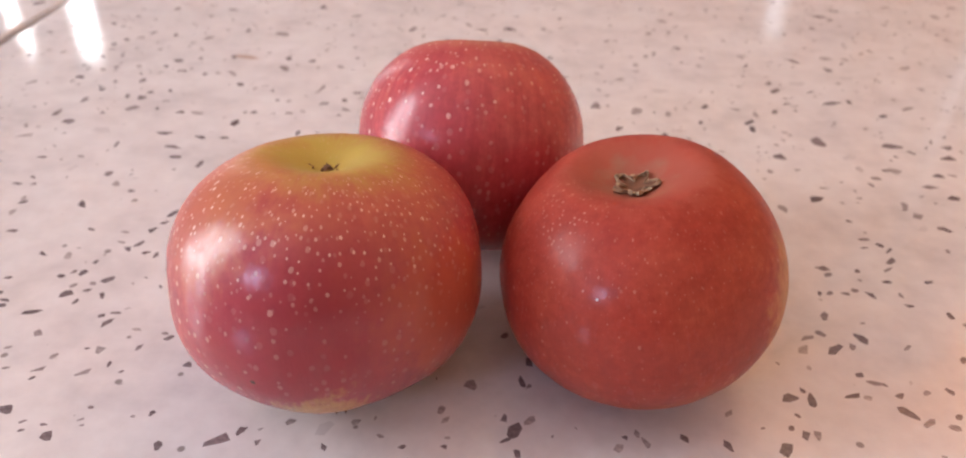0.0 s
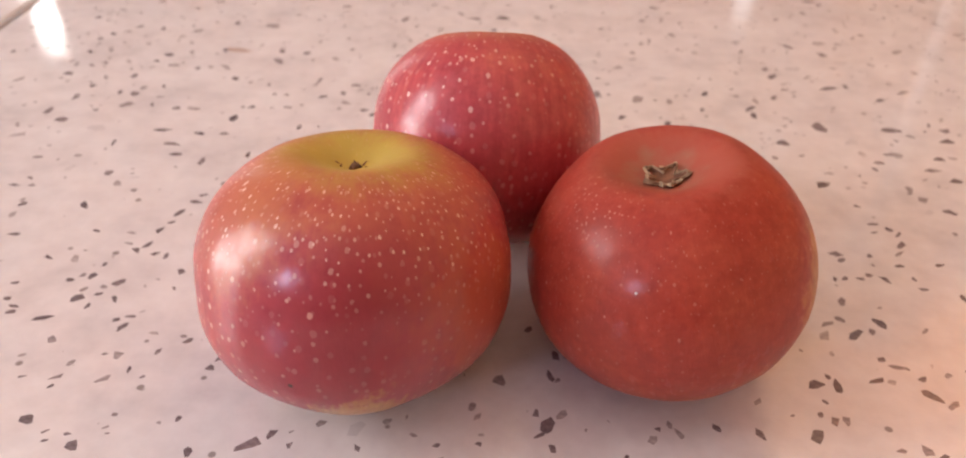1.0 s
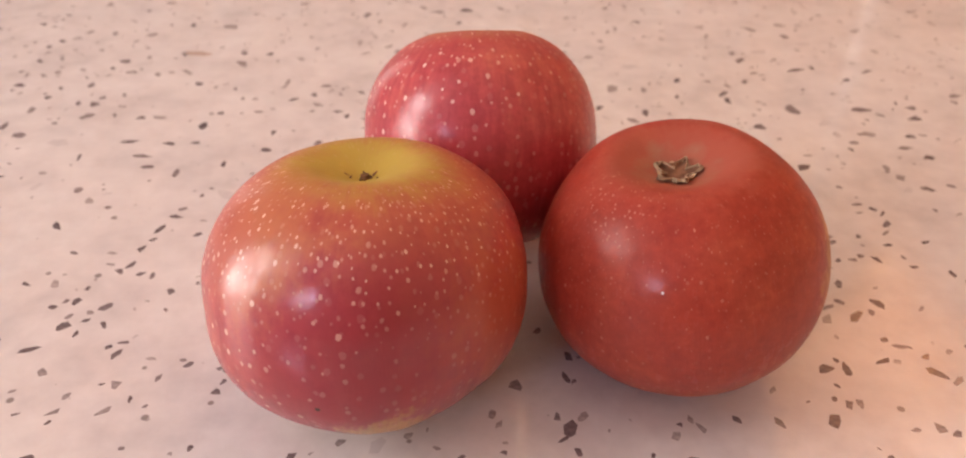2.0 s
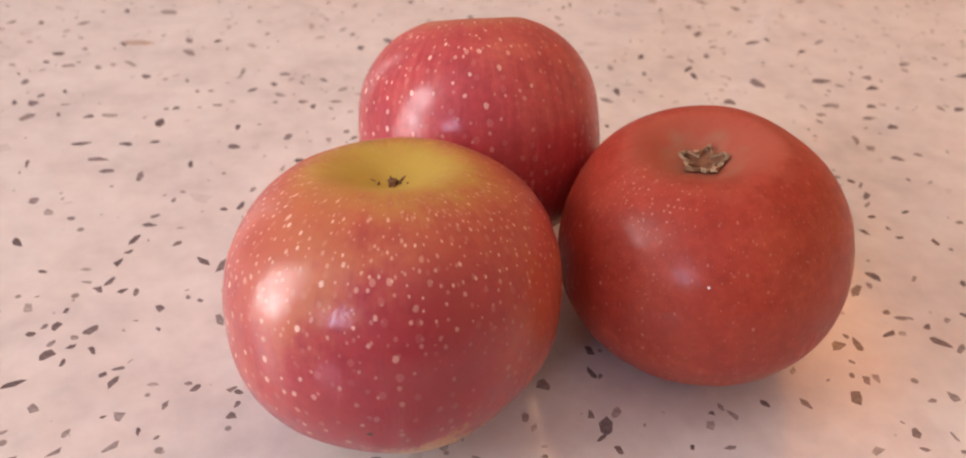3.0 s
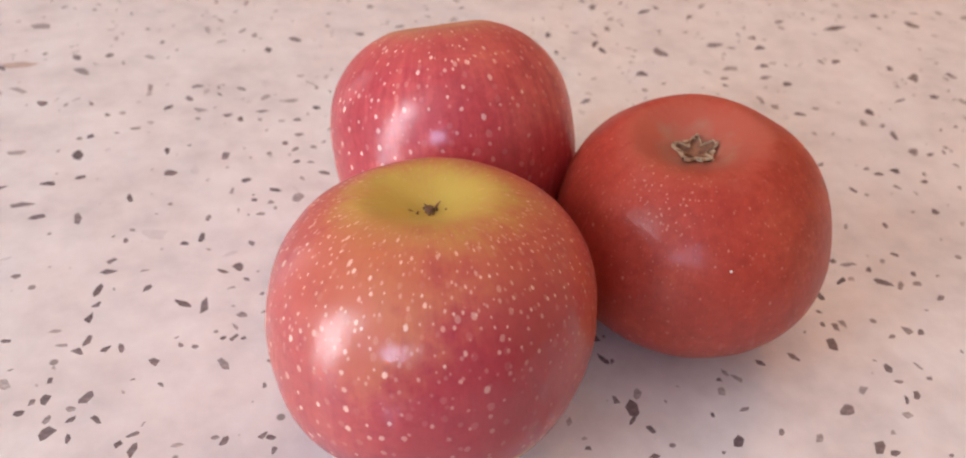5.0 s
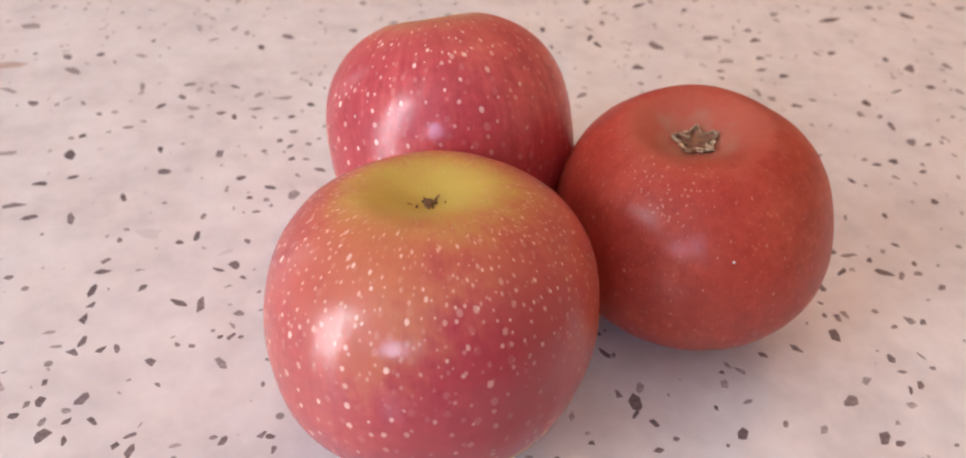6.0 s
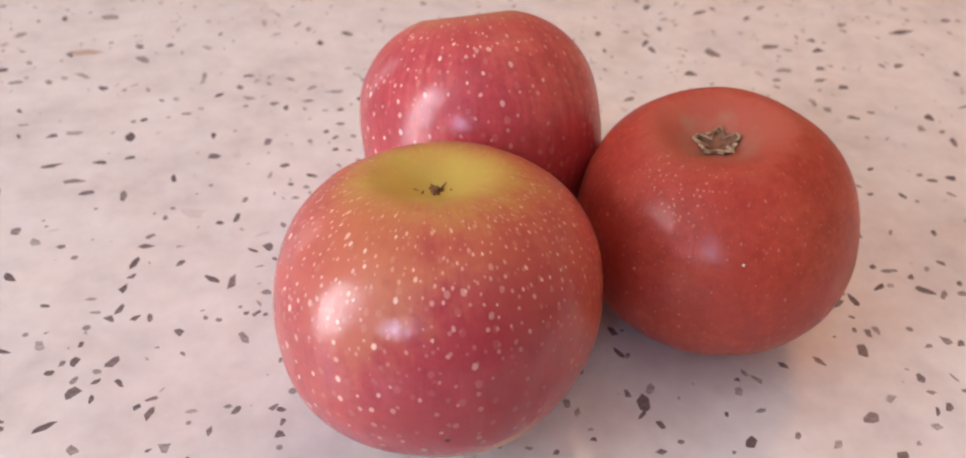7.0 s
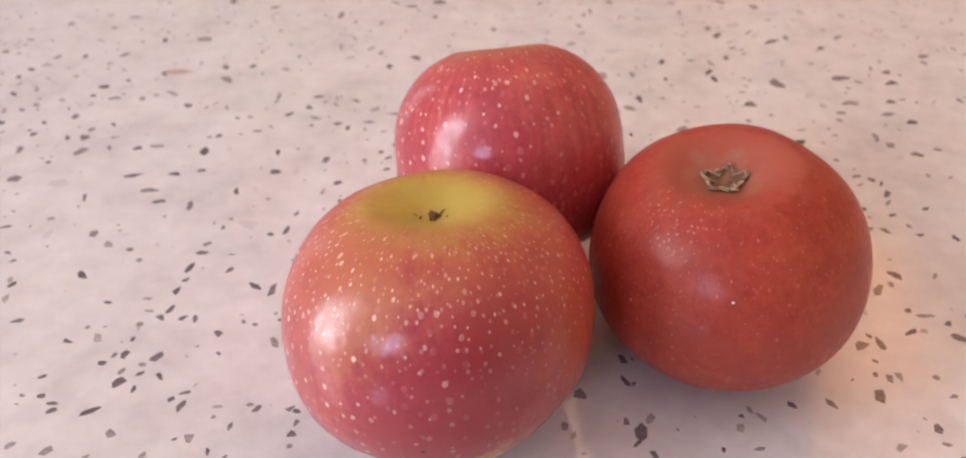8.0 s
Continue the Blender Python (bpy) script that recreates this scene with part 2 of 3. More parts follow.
    t.links.new(calc(t, "ADD", crinkle, calc(t, "MULTIPLY", spot, 0.35)), skin.inputs["Height"])
    t.links.new(skin.outputs[0], b.inputs["Coat Normal"])
    return m


def plain_material(name, colour, rough, scale=6.0, vary=0.12):
    m, t, b = mat(name)
    obj = t.nodes.new("ShaderNodeTexCoord").outputs["Object"]
    dark = tuple(c * (1 - vary) for c in colour)
    light = tuple(min(c * (1 + vary), 1) for c in colour)
    t.links.new(ramp(t, noise_tex(t, obj, scale, 4), ((0.3, dark), (0.7, light))), b.inputs["Base Color"])
    b.inputs["Roughness"].default_value = rough
    bump(t, b, noise_tex(t, obj, scale * 14, 3), 0.08, 0.002)
    return m


STONE, PALE = stone_material(), pale_chip_material()
CHIP = chip_material("dark_stone_chip", ((0.18, 0.140, 0.146), (0.245, 0.198, 0.204), (0.33, 0.275, 0.277), (0.43, 0.375, 0.37), (0.54, 0.48, 0.47)))
GREY_CHIP = chip_material("grey_stone_chip", ((0.28, 0.23, 0.235), (0.38, 0.325, 0.325), (0.46, 0.40, 0.395), (0.53, 0.475, 0.47), (0.60, 0.55, 0.54)))
PLASTER = plain_material("cream_plaster", (0.43, 0.41, 0.40), 0.8)
CEILING = plain_material("white_ceiling_paint", (0.72, 0.70, 0.70), 0.85)
WARM = plain_material("ochre_bounce_plaster", (0.60, 0.40, 0.25), 0.75)
TAN = plain_material("tan_stone_chip", (0.58, 0.45, 0.39), 0.1, 300)
DIM = plain_material("brown_fill_cut_plaster", (0.34, 0.22, 0.14), 0.8)
FLOOR = plain_material("brown_floor", (0.28, 0.19, 0.13), 0.45)
CABINET = plain_material("cabinet_board", (0.55, 0.46, 0.38), 0.5)
FRAME = plain_material("white_window_paint", (0.78, 0.77, 0.75), 0.4)
SEAL = plain_material("brown_joint_sealant", (0.22, 0.15, 0.12), 0.35, 200)
STEM = plain_material("dry_brown_stem", (0.20, 0.095, 0.045), 0.8, 500, 0.5)
SEPAL = plain_material("dry_tan_sepal", (0.48, 0.33, 0.20), 0.85, 500, 0.35)
PIT = plain_material("dark_brown_pit", (0.22, 0.095, 0.050), 0.9, 500, 0.4)


# ---- building helpers ----
def part(name, bm, material, parent=None, label="", smooth=False):
    me = bpy.data.meshes.new(name)
    bm.to_mesh(me)
    bm.free()
    me.materials.append(material)
    if smooth:
        me.polygons.foreach_set("use_smooth", [True] * len(me.polygons))
    ob = new(name, me)
    ob.parent = parent
    return tagged(ob, label)


def box(bm, x0, x1, y0, y1, z0, z1, soft=0.0):
    made = bmesh.ops.create_cube(bm, size=1, matrix=Matrix.LocRotScale(((x0 + x1) / 2, (y0 + y1) / 2, (z0 + z1) / 2), None, (x1 - x0, y1 - y0, z1 - z0)))
    if soft:
        edges = {e for v in made["verts"] for e in v.link_edges}
        bmesh.ops.bevel(bm, geom=list(edges), offset=soft, segments=3, affect="EDGES", profile=0.5)


def boxes(*rows, soft=0.0):
    bm = bmesh.new()
    for r in rows:
        box(bm, *r, soft=soft)
    return bm


# ---- the room that closes the place ----
def wall(name, axis, at, out, lo, hi, holes, material):
    """A thick wall across x or y, with openings (centre, height of centre, width, height) in order along it."""
    th = sorted((at, at + out))
    spans, start = [], lo
    for c, z, w, h in holes:
        spans += [(start, c - w / 2, ZF, ZC), (c - w / 2, c + w / 2, ZF, z - h / 2), (c - w / 2, c + w / 2, z + h / 2, ZC)]
        start = c + w / 2
    spans.append((start, hi, ZF, ZC))
    rows = [(*th, a, b, z0, z1) if axis == "x" else (a, b, *th, z0, z1) for a, b, z0, z1 in spans]
    return tagged(part(name, boxes(*rows), material), "plain plastered wall closing the room, unseen", "wall", kind="structure")


wall("wall_west", "x", XL, -0.14, YB - 0.14, YF + 0.14, (LEFT_WINDOW,), PLASTER)
# unseen; put close by in ochre to bounce warm light from the right
wall("bounce_wall_east", "x", XR, 0.14, YB - 0.14, YF + 0.14, (), WARM)
# unseen; its brown is chosen dark to hold back fill on the apples' front
wall("wall_south", "y", YB, -0.14, XL, XR, (BACK_WINDOW,), DIM)
wall("wall_north", "y", YF, 0.14, XL, XR, (FRONT_WINDOW, SLIT_WINDOW), PLASTER)
tagged(part("floor", boxes((XL, XR, YB, YF, ZF - 0.1, ZF)), FLOOR), "plain brown floor of the room", "floor", kind="structure")
tagged(part("ceiling", boxes((XL, XR, YB, YF, ZC, ZC + 0.1)), CEILING), "plain white painted ceiling", "ceiling", kind="structure")


def window(name, axis, at, out, spec, posts, rails, f=0.03):
    """A painted frame in the opening, with upright and level bars."""
    c, z, w, h = spec
    top = tagged(new(name), "white painted window with bright daylight behind", "window", kind="structure")
    a, b = sorted((at + out * 0.2, at + out * 0.75))

    def bar(what, u0, u1, z0, z1):
        part(what, boxes((a, b, u0, u1, z0, z1) if axis == "x" else (u0, u1, a, b, z0, z1), soft=0.004), FRAME, top)

    bar("window_frame", c - w / 2, c - w / 2 + f, z - h / 2, z + h / 2)
    bar("window_frame", c + w / 2 - f, c + w / 2, z - h / 2, z + h / 2)
    bar("window_frame", c - w / 2 + f, c + w / 2 - f, z - h / 2, z - h / 2 + f)
    bar("window_frame", c - w / 2 + f, c + w / 2 - f, z + h / 2 - f, z + h / 2)
    for u, g in posts:
        bar("mullion", c + u - g, c + u + g, z - h / 2 + f, z + h / 2 - f)
    for u, g in rails:
        bar("glazing_bar", c - w / 2 + f, c + w / 2 - f, z + u - g, z + u + g)


window("window_1", "x", XL, -0.02, LEFT_WINDOW, ((0.0, 0.02),), ())
window("window_2", "y", YB, -0.02, BACK_WINDOW, ((0.0, 0.025),), ((0.12, 0.02),))
window("window_3", "y", YF, 0.02, FRONT_WINDOW, ((-0.0175, 0.0775),), ())
window("window_4", "y", YF, 0.02, SLIT_WINDOW, (), (), 0.012)

# an added, unseen lamp on a pole behind the worktop, open above
added_uplighter = tagged(new("added_floor_lamp"), "added unseen white floor lamp with warm light thrown upward", "lamp")
added_uplighter.location = (ADDED_LAMP[0], ADDED_LAMP[1], ZF)
bm = bmesh.new()
rings = []
for r, z in ((0.02, -0.10), (0.07, -0.06), (0.11, 0.0), (0.125, 0.06), (0.118, 0.06), (0.103, 0.0), (0.064, -0.05), (0.015, -0.085)):
    rings.append([bm.verts.new((r * math.cos(2 * math.pi * k / 32), r * math.sin(2 * math.pi * k / 32), z + ADDED_LAMP[2] - ZF)) for k in range(32)])
for a, b in zip(rings, rings[1:]):
    for k in range(32):
        bm.faces.new((a[k], a[(k + 1) % 32], b[(k + 1) % 32], b[k]))
bm.faces.new(rings[0][::-1])
bm.faces.new(rings[-1])
part("shade", bm, FRAME, added_uplighter, smooth=True)
for what, r, z0, z1 in (("pole", 0.012, 0.03, ADDED_LAMP[2] - ZF - 0.09), ("base_plate", 0.13, 0.0, 0.03)):
    bm = bmesh.new()
    bmesh.ops.create_cone(bm, cap_ends=True, segments=32, radius1=r, radius2=r * 0.96, depth=z1 - z0, matrix=Matrix.Translation((0, 0, (z0 + z1) / 2)))
    part(what, bm, FRAME, added_uplighter)

# ---- the worktop ----
JOINT = -0.2272          # the joint between the two slabs runs along y here
Y0, Y1, THICK = -0.12, 1.05, 0.03


def slab(name, x0, x1, label):
    ob = tagged(new(name), label, "countertop")
    part("slab", boxes((x0, x1, Y0, Y1, -THICK, 0.0), soft=0.003), STONE, ob)
    return ob


worktop = slab("countertop", JOINT + 0.0016, 0.978, "polished pinkish-white terrazzo countertop with grey-brown chips")
side_top = slab("countertop", -1.35, JOINT - 0.0016, "second slab of polished pinkish-white terrazzo countertop")
side_top.matrix_world = pose(JOINT, 0, -0.0001, 0, 0.9, 0) @ pose(-JOINT, 0, 0)
tagged(part("joint_sealant", boxes((JOINT - 0.0017, JOINT + 0.0017, Y0, Y1, -THICK, -0.0004)), SEAL), "thin brown sealant line in the countertop joint", "sealant", kind="structure")
tagged(part("base_cabinet", boxes((-1.3, 0.975, Y0 + 0.03, Y1 - 0.03, ZF, -THICK), soft=0.004), CABINET), "plain board cabinet below the countertop", "cabinet", kind="structure")

# ---- apples ----
def apple(label, place, lean, wide, up, down, round_up, round_down, oval, top_dent, low_dent, sharp, skin, seed):
    """An apple whose core runs along z: oval plan, full shoulders, a hollow at each end."""
    rings, spokes = 72, 96
    e1, e2 = oval
    bm = bmesh.new()
    rows = []
    shift = Vector((seed * 3.1, seed * 1.7, seed))

    def point(th, ph):
        c, s = math.cos(th), math.sin(th)
        n, h = (round_up, up) if c > 0 else (round_down, down)
        q = (abs(s) ** n + abs(c) ** n) ** (-1 / n)
        r, z = q * s, h * q * c
        depth, reach, lobes = top_dent if c > 0 else low_dent
        if r < reach:
            u = r / reach
            hollow = (1 - u * u) ** 2 * (1 - sharp + sharp * (1 - u) ** 2)
            z -= math.copysign(depth * hollow, c)
        ribs = lobes * math.cos(5 * ph + seed) * max(0.0, abs(c)) * r
        r *= wide * (1 + e1 * math.cos(2 * ph) + e2 * math.sin(2 * ph)) * (1 + ribs)
        p = Vector((r * math.cos(ph), r * math.sin(ph), z))
        k = min(1.0, r / (0.3 * wide))
        p *= 1 + k * (0.010 * noise.noise(p * 45 + shift) + 0.004 * noise.noise(p * 130 + shift))
        return p

    for i in range(1, rings):
        th = math.pi * i / rings
        # crowd the rings towards both ends, where the hollows are
        th += 0.30 * math.sin(2 * th) * -0.5
        rows.append([bm.verts.new(point(th, 2 * math.pi * j / spokes)) for j in range(spokes)])
    for a, b in zip(rows, rows[1:]):
        for j in range(spokes):
            bm.faces.new((a[j], b[j], b[(j + 1) % spokes], a[(j + 1) % spokes]))
    for row, th, flip in ((rows[0], 0.0001, False), (rows[-1], math.pi - 0.0001, True)):
        tip = bm.verts.new((0, 0, sum(v.co.z for v in row) / spokes))
        for j in range(spokes):
            f = (tip, row[j], row[(j + 1) % spokes])
            bm.faces.new(f[::-1] if flip else f)
    turn = pose(0, 0, 0, 0, lean[1], 0) @ pose(0, 0, 0, lean[0], 0, 0)
    low = min((turn @ v.co).z for v in bm.verts)
    ob = tagged(new("apple"), label, "apple", "apples on the countertop")
    ob.matrix_world = pose(place[0], place[1], -low) @ turn
    top = max((v.co.z for v in rows[0]), default=0)
    foot = min(abs(v.co.z) for v in rows[-1])
    part("skin", bm, skin, ob, smooth=True)
    return ob, top, -foot


def twig(bm, points, r0, r1, sides=7):
    """A tapering crooked rod along the points."""
    rows = []
    for i, p in enumerate(points):
        r = r0 + (r1 - r0) * i / (len(points) - 1)
        rows.append([bm.verts.new(Vector(p) + Vector((math.cos(2 * math.pi * k / sides) * r, math.sin(2 * math.pi * k / sides) * r, 0))) for k in range(sides)])
    for a, b in zip(rows, rows[1:]):
        for k in range(sides):
            bm.faces.new((a[k], a[(k + 1) % sides], b[(k + 1) % sides], b[k]))
    bm.faces.new(rows[-1])
    bm.faces.new(rows[0][::-1])


def leaf_blade(bm, length, wide, thick, curl, m):
    """A small dried sepal: a pointed blade with thickness that curls up and over."""
    n = 7
    rows = []
    for i in range(n):
        s = i / (n - 1)
        w = wide * (1 - s) ** 0.7 * (0.75 + 0.5 * s)
        a = curl * s
        x, z = length * math.sin(a) / max(curl, 0.01), length * (1 - math.cos(a)) / max(curl, 0.01)
        wob = 0.12 * wide * math.sin(7 * s + length * 900)
        rows.append([bm.verts.new(m @ Vector((x, y + wob, z + dz))) for y, dz in ((-w / 2, 0.12 * wide), (0, -thick), (w / 2, 0.12 * wide), (0, 0))])
    for a, b in zip(rows, rows[1:]):
        for k in range(4):
            bm.faces.new((a[k], a[(k + 1) % 4], b[(k + 1) % 4], b[k]))
    bm.faces.new(rows[0][::-1])
    bm.faces.new(rows[-1])


SKIN_A = skin_material("blush_skin", ((0.378, 0.037, 0.060), (0.445, 0.058, 0.073), (0.50, 0.082, 0.085), (0.575, 0.128, 0.102)),
                       ((0.54, 0.155, 0.085), (0.55, 0.40, 0.085)), ((0.90, 0.62, 0.50), 0.88, 9.8, 0.102, 0.105, (-0.85, -0.1, 0.45)), (0.95, 0.12, 0.24),
                       crown=(0.40, 0.93), foot=0.56, stripes=0.14,
                       patches=(((0.15, -0.92, -0.25), 0.45, 1.0, (0.36, 0.038, 0.054)), ((-0.55, -0.55, 0.63), 0.80, 1.22, (0.55, 0.185, 0.085)), ((-0.9, -0.2, 0.2), 0.65, 1.3, (0.54, 0.12, 0.10)), ((0.85, -0.5, -0.1), 0.78, 1.15, (0.50, 0.105, 0.055)),
                                ((0.20, -0.80, -0.56), 0.90, 1.35, (0.58, 0.33, 0.11))),
                       scars_glints=(((-0.22, -0.942, -0.25), 0.99985, (0.07, 0.025, 0.018)),))
SKIN_B = skin_material("dull_red_skin", ((0.38, 0.046, 0.030), (0.42, 0.055, 0.034), (0.46, 0.069, 0.041), (0.52, 0.098, 0.054)),
                       ((0.43, 0.080, 0.054), (0.42, 0.10, 0.065)), ((0.74, 0.36, 0.25), 0.42, 11.0, 0.06, 0.09, (-0.7, -0.5, 0.5)), (0.5, 0.14, 0.30),
                       crown=(0.75, 0.97), russet=0.5, stripes=0.10,
                       patches=(((0.97, -0.12, -0.1), 0.80, 1.02, (0.58, 0.28, 0.09)), ((0.1, -0.6, -0.8), 0.6, 1.1, (0.46, 0.115, 0.060))),
                       # the pale dot is a tiny glint painted into the skin colour
                       scars_glints=(((-0.282, -0.847, 0.451), 0.99996, (0.8, 0.75, 0.7)),), cluster=((-0.46, -0.36, 0.81), 0.93, 0.985))
SKIN_C = skin_material("crimson_skin", ((0.407, 0.041, 0.056), (0.471, 0.058, 0.071), (0.546, 0.083, 0.086), (0.621, 0.134, 0.111)),
                       ((0.55, 0.12, 0.10), (0.53, 0.24, 0.12)), ((0.92, 0.62, 0.54), 0.92, 8.8, 0.105, 0.11, (-0.75, -0.15, 0.6)), (0.9, 0.15, 0.26),
                       crown=(0.5, 0.97), stripes=0.30, crowded=0.25)

apple_a, top_a, foot_a = apple("glossy red apple with yellow crown, pale freckles, stem hollow up", (0.0062, 0.2107), (-10.0, -1.0), 0.0400, 0.0340, 0.0325,
                               2.52, 2.24, (-0.0116, 0.0249), (0.0062, 0.46, 0.02), (0.004, 0.45, 0.03), 0.3, SKIN_A, 1.0)
apple_b, top_b, foot_b = apple("dull dark red apple standing upside down, dry calyx up", (0.0885, 0.2231), (-1.0, -9.5), 0.0391, 0.0377, 0.0300,
                               2.06, 2.10, (-0.0260, 0.0095), (0.0108, 0.55, 0.03), (0.006, 0.5, 0.0), 0.0, SKIN_B, 2.0)
apple_c, top_c, foot_c = apple("crimson freckled apple leaning back behind the other two", (0.0365, 0.2788), (-25.0, -2.0), 0.0378, 0.0342, 0.0339,
                               2.30, 2.55, (-0.0337, -0.0052), (0.0060, 0.40, 0.02), (0.004, 0.45, 0.03), 0.3, SKIN_C, 3.0)

# broken stem of the first apple: a stub and dry fibres round it
bm = bmesh.new()
twig(bm, [(0.0, 0.0, top_a - 0.001), (0.0003, 0.0003, top_a + 0.0004), (0.0003, 0.0005, top_a + 0.0010)], 0.0013, 0.0010, 9)
part("stem", bm, STEM, apple_a, "short broken dark brown stem")
rnd = random.Random(4)
for k in range(9):
    a = 2 * math.pi * k / 9 + rnd.uniform(-0.25, 0.25)
    r, h = rnd.uniform(0.0016, 0.0042), rnd.uniform(0.0007, 0.0015)
    bm = bmesh.new()
    c, s = math.cos(a), math.sin(a)
    twig(bm, [(c * r * 0.8, s * r * 0.8, top_a - 0.0005), (c * r, s * r, top_a + h * 0.5), (c * r * 1.1 + rnd.uniform(-0.0009, 0.0009), s * r, top_a + h)], 0.00048, 0.00022, 5)
    part("stem_fibre", bm, STEM, apple_a)

# dry calyx of the second apple: a star-shaped pit inside a crown of five curled sepals
rnd = random.Random(9)


def star(a, amount):
    return 1 + amount * math.cos(5 * a + 0.9) + 0.10 * math.sin(3 * a + 1.0)


WIDER = 0.98


def lie(r):
    """How far the hollow's skin has risen at r from the core."""
    return 0.0108 * (1 - (1 - (r / 0.0215) ** 2) ** 2)


bm = bmesh.new()
pit_rows = [[bm.verts.new((WIDER * r * star(a, 0.25) * math.cos(a), WIDER * r * star(a, 0.25) * math.sin(a), top_b + z)) for a in (2 * math.pi * k / 40 for k in range(40))]
            for r, z in ((0.0052, 0.0019), (0.0038, 0.0008), (0.0022, 0.0004), (0.0009, 0.0003))]
for a, b in zip(pit_rows, pit_rows[1:]):
    for k in range(40):
        bm.faces.new((a[k], a[(k + 1) % 40], b[(k + 1) % 40], b[k]))
bm.faces.new(pit_rows[-1])
calyx = part("calyx", bm, PIT, apple_b, "dark star-shaped calyx opening")
for k in range(5):
    mid, lift, reach = 2 * math.pi * (k + 0.36) / 5, rnd.uniform(0.4, 0.8), rnd.uniform(0.85, 1.2)
    bm = bmesh.new()
    rows = []
    for i in range(13):
        s = i / 6 - 1
        a = mid + s * 0.70
        point_out = 1 - 0.30 * abs(s) ** 1.2 + rnd.uniform(-0.05, 0.05)
        jag = 1 + 0.13 * math.sin(9 * a + 2 * k) + rnd.uniform(-0.10, 0.10)
        inner = 0.0042 * star(a, 0.30) * jag
        wave = rnd.uniform(-0.00025, 0.00025)
        ring = [(inner * 1.08, 0.0002), (inner, 0.0017 * lift * jag), (inner * 1.04, 0.0020 * lift * jag), (inner + 0.0003, 0.0012 * lift),
                (max(inner + 0.0004, 0.0036 * reach * point_out), 0.0008 + wave), (max(inner + 0.0008, 0.0044 * reach * point_out), 0.0006 + wave), (max(inner + 0.0007, 0.0043 * reach * point_out), 0.0001)]
        rows.append([bm.verts.new((WIDER * r * math.cos(a), WIDER * r * math.sin(a), top_b + z + lie(WIDER * r))) for r, z in ring])
    for a, b in zip(rows, rows[1:]):
        for q in range(len(a)):
            bm.faces.new((a[q], b[q], b[(q + 1) % len(a)], a[(q + 1) % len(a)]))
    bm.faces.new(rows[0])
    bm.faces.new(rows[-1][::-1])
    bmesh.ops.recalc_face_normals(bm, faces=bm.faces)
    part("sepal", bm, SEPAL, calyx, "curled dry tan sepal")

# dried calyx tips that peep out under the first apple
rnd = random.Random(3)
inside = apple_a.matrix_world.inverted()
for k in range(3):
    bm = bmesh.new()
    m = inside @ pose(0.0086 + 0.0013 * k, 0.1935, 0.0012, 0, 18, -90 + 25 * (k - 1))
    leaf_blade(bm, rnd.uniform(0.0026, 0.0036), 0.0013, 0.0003, 0.5, m)
    part("sepal", bm, STEM, apple_a, "dark dried sepal")

# ---- stone chips in the worktop: x, y, length, width in millimetres, turn in degrees ----
LEFT_A_CHIPS = [
    (-140.2, 315.9, 5.3, 1.9, 3), (-135.1, 300.2, 3.3, 1.7, 139), (-132.2, 295.3, 3.4, 1.8, 29), (-130.3, 284.9, 3.9, 2.1, 118),
    (-129.3, 275.5, 5.0, 3.0, 76), (-128.9, 282.5, 4.5, 2.1, 50), (-125.1, 318.4, 3.6, 1.9, 159), (-122.4, 264.1, 4.5, 2.0, 7),
    (-115.9, 329.9, 6.2, 1.7, 99), (-111.0, 213.8, 3.3, 2.3, 12), (-108.8, 238.2, 2.6, 1.6, 8), (-107.8, 307.0, 5.2, 4.0, 124),
    (-107.2, 230.6, 2.8, 2.0, 163), (-107.1, 283.8, 5.3, 3.0, 110), (-104.8, 251.9, 4.4, 2.0, 152), (-103.4, 227.1, 3.7, 1.7, 171),
    (-103.2, 224.4, 3.1, 2.2, 29), (-101.9, 299.5, 5.7, 3.1, 141), (-100.9, 210.3, 4.8, 2.7, 20), (-96.2, 252.2, 4.4, 3.1, 131),
]
LEFT_B_CHIPS = [
    (-96.1, 268.2, 3.6, 1.8, 158), (-93.8, 295.1, 2.8, 2.2, 154), (-92.6, 241.0, 2.8, 2.4, 18), (-92.2, 330.8, 7.4, 3.2, 177),
    (-92.1, 222.6, 5.9, 2.1, 23), (-89.7, 243.7, 2.5, 2.1, 91), (-87.3, 323.0, 6.2, 2.7, 3), (-86.6, 232.2, 4.4, 3.9, 40),
    (-86.5, 243.4, 4.0, 3.2, 98), (-86.2, 236.7, 3.2, 2.1, 66), (-85.3, 249.5, 3.0, 1.8, 65), (-85.2, 213.6, 3.8, 2.5, 114),
    (-84.2, 253.9, 1.9, 1.7, 107), (-83.7, 267.9, 3.6, 1.8, 170), (-82.2, 262.0, 3.4, 1.3, 160), (-81.7, 229.1, 3.2, 1.4, 91),
    (-80.8, 238.4, 2.6, 1.9, 140), (-80.7, 234.7, 2.9, 1.7, 41), (-78.0, 258.2, 3.9, 2.9, 132), (-76.9, 240.9, 5.2, 2.7, 55),
]
